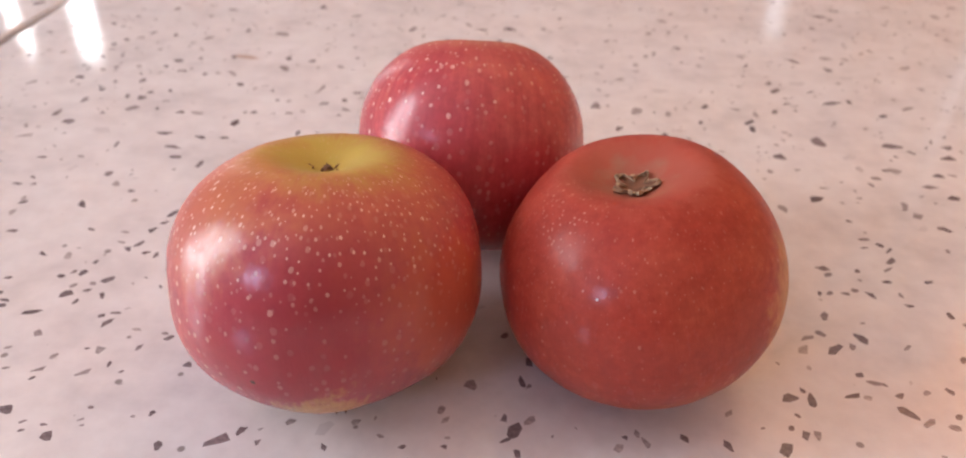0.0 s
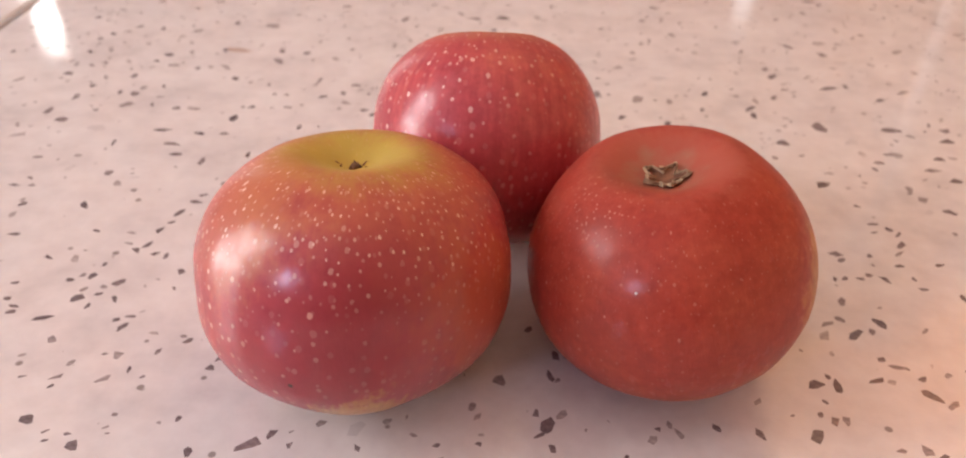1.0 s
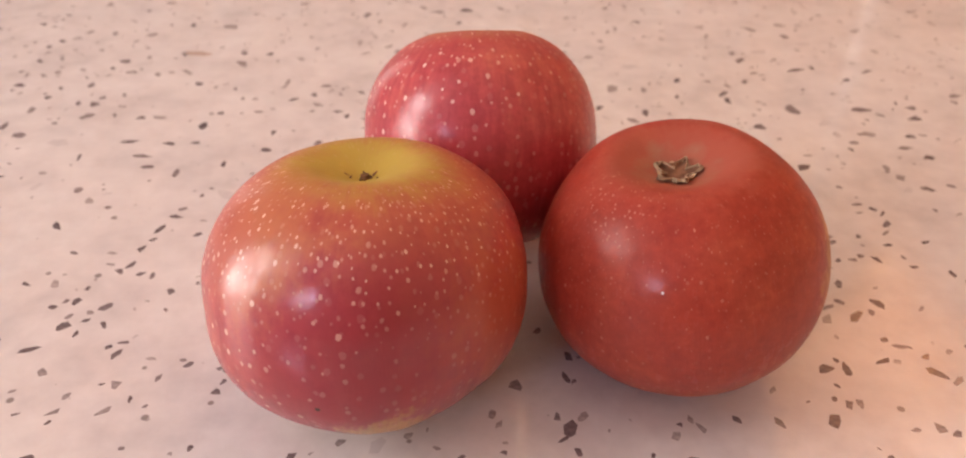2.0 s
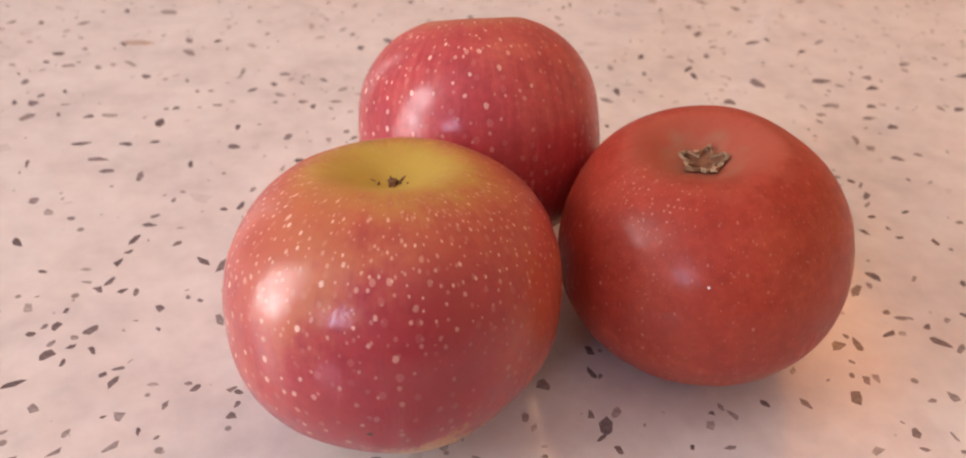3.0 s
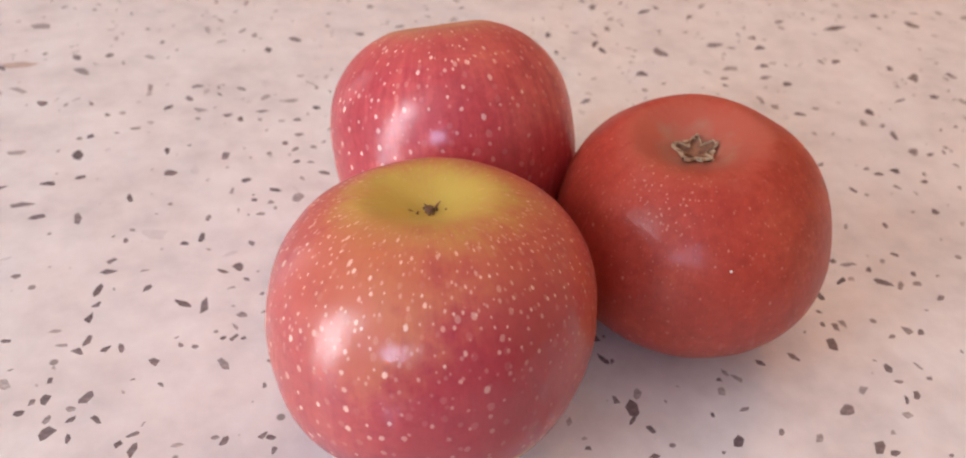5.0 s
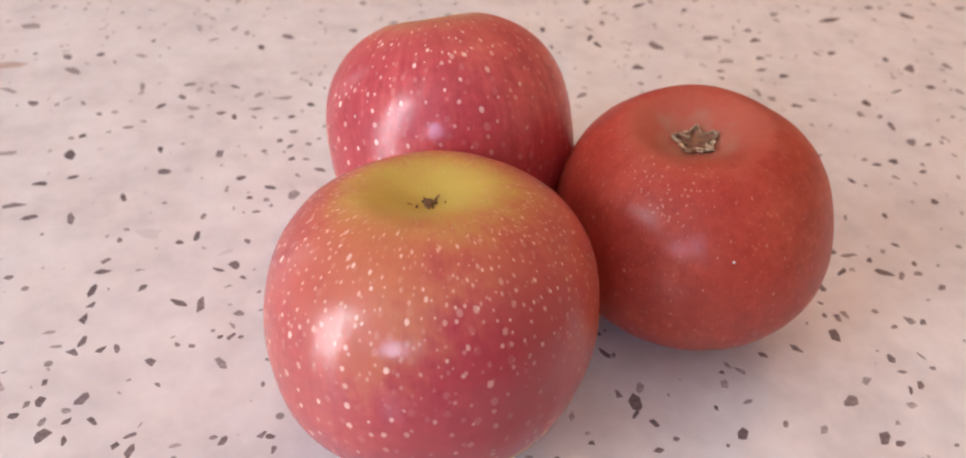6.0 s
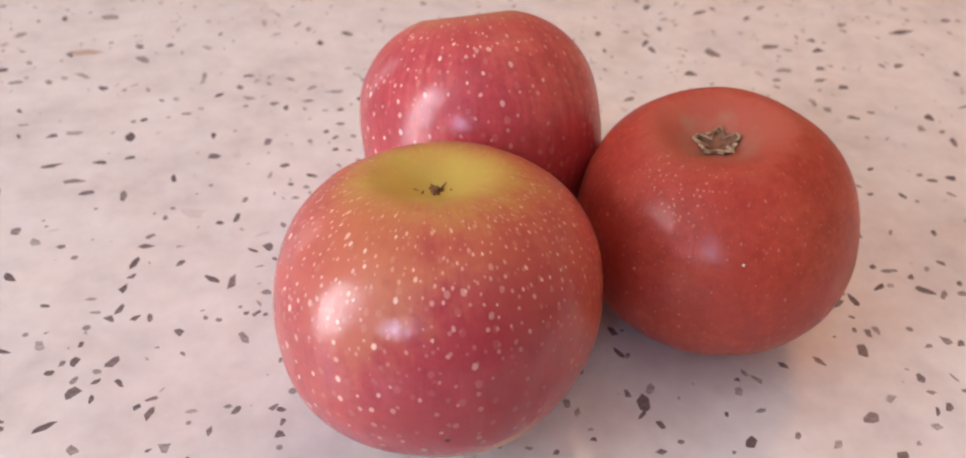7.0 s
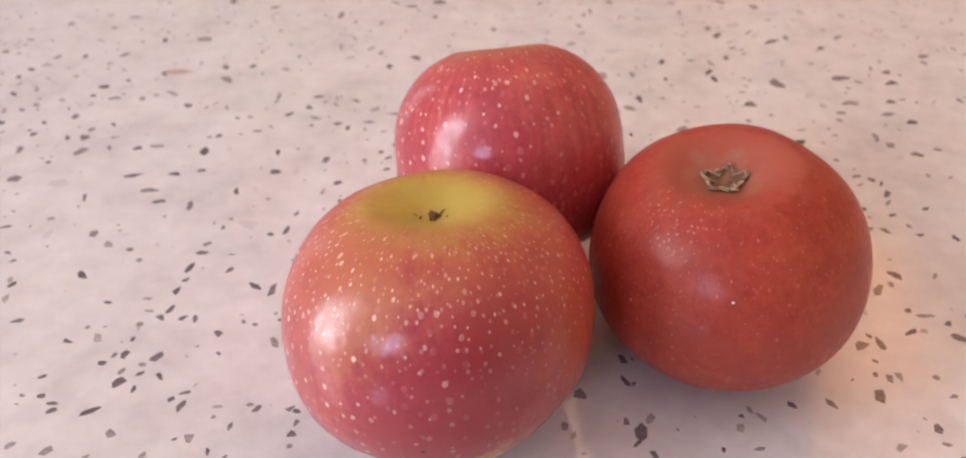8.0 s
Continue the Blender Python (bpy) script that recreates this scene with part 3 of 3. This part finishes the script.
LEFT_C_CHIPS = [
    (-76.1, 318.5, 6.2, 2.5, 92), (-75.6, 261.5, 4.6, 2.8, 79), (-75.4, 204.5, 3.1, 1.9, 72), (-75.0, 232.9, 3.8, 1.9, 138),
    (-74.9, 270.7, 4.6, 3.0, 78), (-72.6, 275.5, 3.0, 2.0, 41), (-72.0, 281.4, 5.8, 2.5, 60), (-71.2, 256.8, 3.2, 2.2, 37),
    (-70.7, 223.3, 3.3, 2.4, 17), (-68.4, 289.2, 5.8, 2.4, 159), (-67.6, 208.7, 1.8, 1.3, 14), (-67.5, 256.0, 4.0, 2.0, 88),
    (-67.4, 220.5, 4.2, 2.7, 54), (-67.2, 293.9, 4.3, 3.6, 146), (-67.1, 225.1, 3.8, 1.4, 6), (-64.0, 208.9, 4.3, 3.0, 113),
    (-62.8, 302.4, 3.2, 1.9, 69), (-60.2, 307.4, 2.7, 1.8, 160), (-59.7, 247.9, 4.2, 2.8, 158), (-59.7, 324.9, 5.4, 2.0, 96),
]
LEFT_D_CHIPS = [
    (-58.6, 278.3, 4.0, 2.4, 38), (-58.5, 286.5, 3.5, 1.3, 168), (-58.4, 203.0, 3.1, 1.4, 96), (-57.1, 218.3, 3.8, 1.7, 167),
    (-53.3, 210.6, 3.5, 1.8, 76), (-49.6, 268.3, 5.8, 2.2, 140), (-48.6, 250.2, 2.2, 1.8, 176), (-48.2, 217.6, 2.1, 1.6, 151),
    (-46.3, 215.7, 3.4, 2.1, 53), (-45.8, 295.8, 3.2, 2.0, 142), (-43.8, 265.9, 6.6, 3.2, 54), (-42.3, 241.3, 5.0, 3.3, 102),
    (-40.5, 297.1, 4.7, 2.5, 77), (-37.0, 214.4, 3.3, 2.0, 27), (-36.9, 307.0, 3.8, 2.4, 60), (-36.6, 205.3, 2.6, 2.6, 31),
    (-35.4, 213.2, 2.9, 1.9, 171), (-35.3, 209.1, 2.6, 1.5, 63),
]
RIGHT_A_CHIPS = [
    (127.7, 191.8, 5.0, 3.6, 40), (130.7, 199.6, 2.3, 1.7, 40), (132.9, 211.2, 5.4, 3.6, 6), (133.2, 204.5, 2.3, 1.4, 115),
    (133.9, 197.6, 4.3, 2.5, 69), (136.8, 214.3, 2.3, 1.8, 65), (137.1, 197.9, 4.1, 2.2, 75), (138.6, 211.2, 5.8, 2.5, 88),
    (141.3, 232.1, 5.3, 3.0, 57), (143.4, 237.6, 5.8, 2.6, 45), (148.0, 240.2, 4.1, 2.9, 123), (150.4, 213.9, 5.1, 2.1, 23),
    (150.8, 233.1, 6.8, 3.3, 43), (151.4, 249.3, 4.4, 2.9, 53), (152.8, 260.8, 3.6, 2.0, 71), (154.5, 213.6, 2.8, 2.3, 159),
]
RIGHT_B_CHIPS = [
    (154.8, 222.7, 3.0, 2.4, 36), (156.3, 261.6, 2.8, 1.8, 30), (156.4, 235.4, 3.8, 2.1, 64), (157.3, 275.5, 4.3, 4.3, 51),
    (157.9, 219.8, 6.2, 2.0, 176), (158.3, 271.9, 3.8, 2.1, 29), (160.3, 239.0, 6.5, 3.3, 124), (161.5, 261.8, 3.5, 2.3, 12),
    (163.9, 215.4, 3.3, 1.9, 41), (164.1, 208.9, 7.5, 2.9, 139), (165.1, 263.9, 2.9, 2.4, 13), (168.4, 205.6, 5.5, 2.0, 41),
    (168.9, 275.4, 3.3, 1.9, 82), (169.5, 261.9, 5.2, 2.9, 121), (171.8, 217.4, 2.9, 2.0, 48), (172.8, 236.6, 4.2, 1.6, 46),
]
RIGHT_C_CHIPS = [
    (174.8, 204.5, 3.9, 2.8, 177), (176.9, 295.4, 4.8, 1.9, 12), (177.1, 270.1, 3.7, 2.6, 162), (177.3, 208.7, 3.8, 1.9, 50),
    (178.8, 218.6, 3.6, 2.0, 117), (179.3, 263.1, 3.1, 1.3, 97), (179.7, 277.1, 5.5, 1.9, 44), (180.5, 257.5, 3.3, 2.6, 169),
    (181.3, 292.3, 4.0, 2.7, 121), (182.3, 282.8, 6.3, 2.9, 51), (183.3, 288.9, 6.3, 1.6, 48), (187.7, 232.8, 3.5, 2.1, 61),
    (191.4, 271.6, 3.8, 1.6, 14), (191.7, 253.6, 4.4, 2.2, 90),
]
FRONT_A_CHIPS = [
    (-77.3, 183.3, 4.2, 3.5, 151), (-61.8, 175.5, 3.8, 2.9, 134), (-38.8, 186.2, 2.7, 1.6, 78), (-32.6, 175.7, 3.4, 2.4, 117),
    (-18.3, 178.8, 8.7, 4.1, 32), (-13.5, 183.0, 3.9, 2.4, 55), (-1.7, 187.4, 3.5, 1.9, 53), (9.0, 179.8, 2.7, 1.8, 102),
    (15.5, 189.3, 2.8, 1.9, 39), (37.1, 195.9, 3.5, 2.1, 85), (38.7, 192.3, 3.5, 2.1, 31), (44.3, 206.2, 6.2, 4.2, 177),
    (52.1, 228.2, 4.0, 2.5, 64),
]
FRONT_B_CHIPS = [
    (54.2, 194.3, 4.6, 1.8, 87), (57.0, 190.8, 6.3, 4.2, 73), (58.3, 209.3, 5.0, 2.2, 103), (58.4, 182.9, 3.3, 2.0, 108),
    (60.1, 217.3, 4.4, 2.8, 115), (60.3, 207.5, 2.1, 1.7, 85), (61.0, 194.6, 4.3, 2.6, 53), (84.4, 187.7, 3.4, 2.9, 43),
    (89.2, 193.2, 3.3, 1.7, 95), (91.5, 190.4, 4.0, 1.9, 116), (101.7, 192.8, 3.3, 2.3, 124), (112.9, 191.4, 4.8, 2.6, 124),
    (114.8, 203.3, 4.9, 1.7, 47),
]
BACK_A_CHIPS = [
    (93.9, 373.7, 6.9, 4.4, 16), (116.5, 391.3, 6.7, 3.1, 81), (134.8, 402.1, 6.2, 3.4, 75), (151.8, 313.4, 5.5, 3.8, 132),
    (152.8, 387.6, 7.2, 5.0, 31), (153.0, 380.6, 6.4, 3.4, 93), (153.0, 342.4, 4.2, 2.6, 65), (159.5, 355.7, 6.7, 4.8, 9),
    (166.7, 322.5, 7.8, 4.0, 28), (166.9, 400.8, 6.2, 3.0, 72), (171.3, 424.8, 9.6, 3.7, 55), (179.6, 372.4, 9.0, 6.0, 86),
]
BACK_B_CHIPS = [
    (195.9, 414.1, 10.4, 3.4, 23), (201.7, 313.7, 6.1, 5.1, 18), (204.5, 416.1, 5.4, 3.6, 98), (204.6, 349.2, 7.4, 4.8, 178),
    (207.8, 472.3, 8.3, 5.7, 4), (211.0, 371.9, 10.2, 4.5, 0), (215.0, 337.5, 7.8, 3.1, 6), (216.5, 403.1, 6.2, 3.0, 33),
    (220.8, 329.4, 5.8, 4.0, 20), (221.4, 347.2, 5.7, 3.8, 16), (247.0, 464.8, 8.3, 5.2, 39),
]
FAR_CHIPS = [
    (-149.6, 370.7, 7.4, 3.6, 84), (-145.9, 348.1, 6.9, 5.6, 37), (-138.5, 294.9, 5.5, 2.5, 168), (-124.9, 363.9, 8.5, 4.7, 54),
    (-101.6, 362.8, 4.3, 3.3, 161), (-101.1, 342.8, 8.0, 3.2, 5), (-94.0, 363.4, 7.4, 3.5, 156), (-94.0, 408.7, 8.4, 3.5, 135),
    (-86.0, 396.3, 5.6, 4.3, 169), (-85.8, 464.9, 8.5, 7.1, 128), (-84.6, 341.1, 5.9, 2.9, 169), (-74.6, 356.4, 5.8, 5.0, 66),
    (-74.2, 341.8, 4.2, 2.1, 4), (-70.5, 418.4, 9.9, 3.9, 120), (-54.8, 368.8, 4.8, 2.7, 4), (-28.3, 394.3, 5.4, 3.9, 27),
]
CORNER_A_CHIPS = [
    (-202.4, 416.8, 4.4, 3.0, 144), (-183.4, 384.9, 7.0, 3.4, 70), (-181.6, 467.0, 5.1, 2.8, 131), (-173.4, 480.0, 4.9, 3.1, 124),
    (-168.1, 437.6, 4.8, 3.5, 120), (-165.5, 420.4, 5.0, 2.2, 118), (-164.0, 393.9, 5.3, 3.8, 154), (-163.8, 444.7, 4.9, 3.6, 118),
    (-157.4, 404.3, 4.4, 2.7, 146), (-152.5, 408.1, 4.4, 2.8, 128), (-147.5, 381.8, 4.4, 3.3, 39), (-145.3, 391.2, 4.9, 2.3, 118),
    (-142.2, 410.5, 4.3, 2.6, 122), (-141.5, 454.7, 5.6, 3.1, 108),
]
CORNER_B_CHIPS = [
    (-141.2, 433.6, 3.6, 2.6, 131), (-135.7, 358.1, 3.6, 2.0, 177), (-133.0, 394.4, 5.1, 3.1, 90), (-132.5, 376.7, 4.6, 2.4, 119),
    (-129.1, 412.6, 3.7, 2.4, 122), (-125.9, 420.5, 6.1, 4.1, 174), (-123.8, 381.6, 3.9, 2.5, 59), (-116.1, 425.0, 4.4, 2.7, 117),
    (-115.3, 384.7, 4.7, 2.1, 114), (-113.7, 365.4, 4.3, 2.0, 115), (-106.7, 406.1, 4.7, 3.5, 126), (-105.2, 467.4, 5.7, 3.0, 110),
    (-101.1, 408.1, 4.2, 3.1, 125), (-100.4, 429.4, 6.3, 2.3, 111),
]
NORTHEAST_A_CHIPS = [
    (199.4, 320.9, 6.8, 2.8, 85), (209.2, 305.9, 5.5, 3.7, 148), (209.7, 259.3, 4.5, 2.4, 163), (212.6, 233.3, 3.8, 3.3, 40),
    (218.0, 259.1, 4.3, 3.7, 144), (224.1, 249.7, 4.6, 2.7, 21), (230.9, 363.1, 6.9, 4.6, 27), (234.5, 373.5, 6.9, 4.3, 36),
    (236.1, 267.6, 6.9, 3.9, 40), (237.5, 279.7, 7.8, 2.8, 62), (239.0, 288.1, 5.1, 2.6, 36),
]
NORTHEAST_B_CHIPS = [
    (241.5, 298.9, 5.9, 4.0, 49), (241.8, 263.9, 5.0, 2.9, 9), (259.9, 341.7, 5.9, 3.6, 28), (260.5, 385.9, 6.6, 4.1, 34),
    (263.1, 302.6, 7.4, 2.2, 11), (281.8, 328.6, 6.0, 3.2, 55), (282.4, 301.1, 5.5, 3.6, 176), (286.0, 372.2, 14.6, 4.9, 0),
    (287.5, 318.4, 9.3, 6.2, 33), (319.0, 379.1, 7.5, 4.4, 10), (332.7, 364.8, 9.8, 5.7, 122),
]
SOUTHEAST_A_CHIPS = [
    (39.4, 183.1, 2.2, 1.8, 4), (54.8, 175.3, 3.4, 2.0, 168), (61.1, 176.6, 1.8, 1.7, 29), (77.0, 181.4, 1.7, 1.5, 31),
    (78.7, 171.9, 5.2, 2.8, 34), (86.7, 180.1, 3.7, 1.8, 10), (91.6, 170.4, 2.5, 1.8, 28), (100.3, 165.1, 3.5, 2.9, 175),
    (113.8, 157.1, 5.6, 3.7, 25), (114.4, 170.4, 5.4, 3.6, 28), (116.5, 154.5, 3.0, 2.3, 20), (121.1, 159.8, 2.2, 1.7, 43),
]
SOUTHEAST_B_CHIPS = [
    (123.6, 173.8, 4.6, 3.4, 9), (129.6, 163.4, 3.7, 2.7, 162), (133.6, 167.4, 4.3, 1.3, 50), (136.4, 173.4, 3.2, 1.7, 145),
    (136.9, 178.3, 4.7, 2.7, 58), (137.8, 167.9, 3.2, 2.7, 73), (146.3, 171.4, 2.2, 1.9, 180), (146.8, 176.1, 3.9, 1.5, 102),
    (148.2, 188.3, 3.1, 2.0, 8), (154.8, 188.8, 4.4, 3.3, 78), (158.3, 186.8, 3.7, 2.9, 27), (177.0, 196.7, 3.9, 2.2, 26),
]
WEST_A_CHIPS = [
    (-69.6, 367.5, 4.2, 2.9, 43), (-68.5, 391.2, 3.7, 2.5, 102), (-59.5, 430.1, 3.8, 3.3, 67), (-57.8, 380.9, 4.0, 2.8, 83),
    (-55.7, 445.3, 4.9, 3.0, 74), (-45.5, 336.1, 4.6, 4.2, 119), (-45.1, 350.2, 4.8, 2.0, 87), (-41.2, 380.7, 4.9, 2.7, 34),
    (-21.5, 324.3, 3.8, 3.2, 168), (-20.8, 312.1, 2.6, 2.6, 113), (-20.5, 369.1, 4.1, 3.3, 146), (-20.3, 303.8, 3.2, 2.1, 157),
]
WEST_B_CHIPS = [
    (-16.4, 365.1, 5.7, 2.5, 79), (-15.8, 309.2, 2.7, 2.2, 148), (-13.0, 315.6, 5.2, 2.1, 143), (-7.5, 368.4, 5.5, 3.0, 174),
    (-3.7, 343.6, 3.1, 2.4, 86), (-2.2, 330.7, 3.1, 2.5, 153), (2.4, 348.1, 3.0, 2.7, 139), (4.3, 358.6, 3.5, 2.4, 160),
    (5.1, 419.0, 6.4, 3.8, 88), (5.3, 321.3, 4.9, 2.4, 123), (5.8, 338.2, 3.2, 2.3, 123), (13.5, 365.4, 3.4, 3.0, 150),
]
EXTRA_A_CHIPS = [
    (-31.8, 279.9, 4.1, 3.8, 72), (-36.6, 279.0, 4.7, 1.5, 133), (-30.4, 273.2, 2.3, 1.5, 115), (-35.3, 270.7, 3.1, 1.1, 3),
    (-36.1, 262.9, 1.7, 1.0, 153), (-34.4, 258.7, 3.8, 2.3, 138), (-37.0, 254.5, 3.4, 1.4, 102), (-41.1, 251.0, 2.0, 1.5, 11),
    (-38.1, 250.3, 3.5, 2.0, 38), (-35.7, 249.2, 1.7, 1.4, 162), (86.1, 191.5, 1.9, 1.8, 41), (55.1, 187.1, 4.7, 1.3, 40),
    (-76.7, 198.9, 4.4, 1.4, 30), (-76.9, 195.3, 2.1, 1.1, 50), (-64.0, 199.0, 4.9, 1.9, 37), (-70.6, 179.8, 2.6, 1.2, 36),
    (-56.1, 182.1, 2.0, 1.0, 46), (-43.2, 184.6, 1.4, 1.1, 6),
]
EXTRA_B_CHIPS = [
    (-64.7, 179.3, 2.0, 1.0, 0), (-86.0, 198.3, 2.5, 1.4, 37), (-90.3, 206.6, 2.2, 1.2, 35), (-51.7, 195.9, 2.1, 0.9, 34),
    (201.7, 349.2, 5.0, 2.7, 2), (191.6, 336.1, 4.0, 2.0, 109), (175.0, 307.4, 3.0, 1.8, 143), (183.9, 324.9, 2.8, 1.9, 178),
    (198.5, 318.3, 2.4, 1.8, 7), (204.5, 291.5, 2.4, 1.9, 117), (207.2, 306.3, 2.4, 2.1, 61), (161.1, 219.1, 1.6, 1.1, 159),
    (227.2, 348.4, 4.9, 2.7, 2), (171.4, 331.3, 5.3, 1.5, 2), (176.1, 320.4, 2.3, 1.9, 136), (175.6, 289.9, 3.8, 1.5, 7),
]

rnd = random.Random(12)


def chip_outline(long, wide, turn):
    """A broken splinter as corners round its middle: few straight edges, one end sharper, now and then a notch."""
    n = rnd.choice((4, 5, 5, 6, 6, 7))
    start = rnd.uniform(0, 6.3)
    sharp, skew = rnd.uniform(-0.45, 0.45), rnd.uniform(-0.45, 0.45)
    notch = rnd.randrange(n) if long > 0.0032 and rnd.random() < 0.4 else -1
    pts = []
    for k in range(n):
        a = start + 2 * math.pi * (k + rnd.uniform(-0.33, 0.33)) / n
        r = rnd.uniform(0.88, 1.22) * (0.62 if k == notch else 1.0)
        u, v = r * math.cos(a), r * math.sin(a)
        v *= 1 + sharp * u
        x, y = (u + skew * v * wide / long) * long / 2, v * wide / 2
        pts.append((x * math.cos(turn) - y * math.sin(turn), x * math.sin(turn) + y * math.cos(turn)))
    return pts


RISE = 0.00003


def chip_faces(bm, pts, x, y, z):
    """Top face with a narrow worn rim, down into the slab."""
    top = [bm.verts.new((x + 0.94 * px, y + 0.94 * py, z + RISE)) for px, py in pts]
    rim = [bm.verts.new((x + px, y + py, z - 0.0004)) for px, py in pts]
    bm.faces.new(top)
    for k in range(len(pts)):
        bm.faces.new((rim[k], rim[(k + 1) % len(pts)], top[(k + 1) % len(pts)], top[k]))


placed = [(x / 1000, y / 1000, l / 1000, w / 1000, radians(a)) for stretch in (
    LEFT_A_CHIPS, LEFT_B_CHIPS, LEFT_C_CHIPS, LEFT_D_CHIPS, RIGHT_A_CHIPS, RIGHT_B_CHIPS,
    RIGHT_C_CHIPS, FRONT_A_CHIPS, FRONT_B_CHIPS, BACK_A_CHIPS, BACK_B_CHIPS, FAR_CHIPS,
    CORNER_A_CHIPS, CORNER_B_CHIPS, NORTHEAST_A_CHIPS, NORTHEAST_B_CHIPS, SOUTHEAST_A_CHIPS, SOUTHEAST_B_CHIPS,
    WEST_A_CHIPS, WEST_B_CHIPS, EXTRA_A_CHIPS, EXTRA_B_CHIPS,
) for x, y, l, w, a in stretch]
cells = {}


def free(x, y, r):
    i, j = int(x // 0.012), int(y // 0.012)
    for a in (i - 1, i, i + 1):
        for b in (j - 1, j, j + 1):
            for u, v, s in cells.get((a, b), ()):
                if (u - x) ** 2 + (v - y) ** 2 < (r + s) ** 2:
                    return False
    return True


def keep(x, y, r):
    cells.setdefault((int(x // 0.012), int(y // 0.012)), []).append((x, y, r))


for x, y, l, w, a in placed:
    keep(x, y, 0.5 * l + 0.0006)
# the rest lies scattered, in loose strings and clusters
scattered = []
while len(scattered) < 3900:
    x, y = rnd.uniform(-0.42, 0.55), rnd.uniform(0.08, 0.78)
    clump = noise.noise(Vector((x * 55, y * 55, 3))) + 0.5 * noise.noise(Vector((x * 150, y * 150, 8)))
    if rnd.random() > 0.45 + 0.7 * clump:
        continue
    l = min(0.0013 + rnd.expovariate(1 / 0.0019), 0.0085)
    w = l * rnd.uniform(0.28, 0.75)
    known = (-0.14 < x < -0.03 and 0.17 < y < 0.36) or (0.03 < x < 0.20 and 0.13 < y < 0.33)
    if known and (l > 0.0023 or rnd.random() < 0.35):
        continue
    if abs(x - JOINT) < 0.006 or not free(x, y, 0.42 * l):
        continue
    keep(x, y, 0.42 * l)
    scattered.append((x, y, l, w, rnd.gauss(1.0, 0.9)))


def near(c):
    return -0.13 < c[0] < 0.19 and 0.15 < c[1] < 0.35 and c[2] > 0.0027


singles = placed + [c for c in scattered if near(c)]
singles, spill = singles[:300], singles[300:]
joined = spill + [c for c in scattered if not near(c)]
for x, y, l, w, a in singles:
    bm = bmesh.new()
    chip_faces(bm, chip_outline(l, w, a), 0, 0, 0)
    c = part("stone_chip", bm, CHIP, worktop)
    c.location = (x, y, 0)
for top, rows in ((worktop, [c for c in joined if c[0] > JOINT]), (side_top, [c for c in joined if c[0] < JOINT])):
    for tone, share in ((CHIP, rows[::5]), (GREY_CHIP, [c for k, c in enumerate(rows) if k % 5])):
        bm = bmesh.new()
        for x, y, l, w, a in share:
            chip_faces(bm, chip_outline(l, w, a), x, y, 0)
        tagged(part("chip_scatter", bm, tone, top), kind="stuff")
# one long tan fragment
bm = bmesh.new()
chip_faces(bm, chip_outline(0.016, 0.006, radians(-8)), 0, 0, 0)
part("stone_chip", bm, TAN, worktop, "long pale tan stone chip").location = (-0.094, 0.430, 0)
# large pale fragments that barely stand out
bm = bmesh.new()
for x, y, l in ((0.0079, 0.1860, 0.0065), (0.1185, 0.1652, 0.0085)):
    keep(x, y, 0.5 * l)
    chip_faces(bm, chip_outline(l, l * 0.75, 0.6), x, y, 0)
for k in range(260):
    x, y, l = rnd.uniform(-0.2, 0.5), rnd.uniform(0.1, 0.7), rnd.uniform(0.003, 0.010)
    if free(x, y, 0.45 * l):
        keep(x, y, 0.45 * l)
        chip_faces(bm, chip_outline(l, l * rnd.uniform(0.4, 0.8), rnd.uniform(0, 3.1)), x, y, 0)
tagged(part("pale_fleck_scatter", bm, PALE, worktop), kind="stuff")
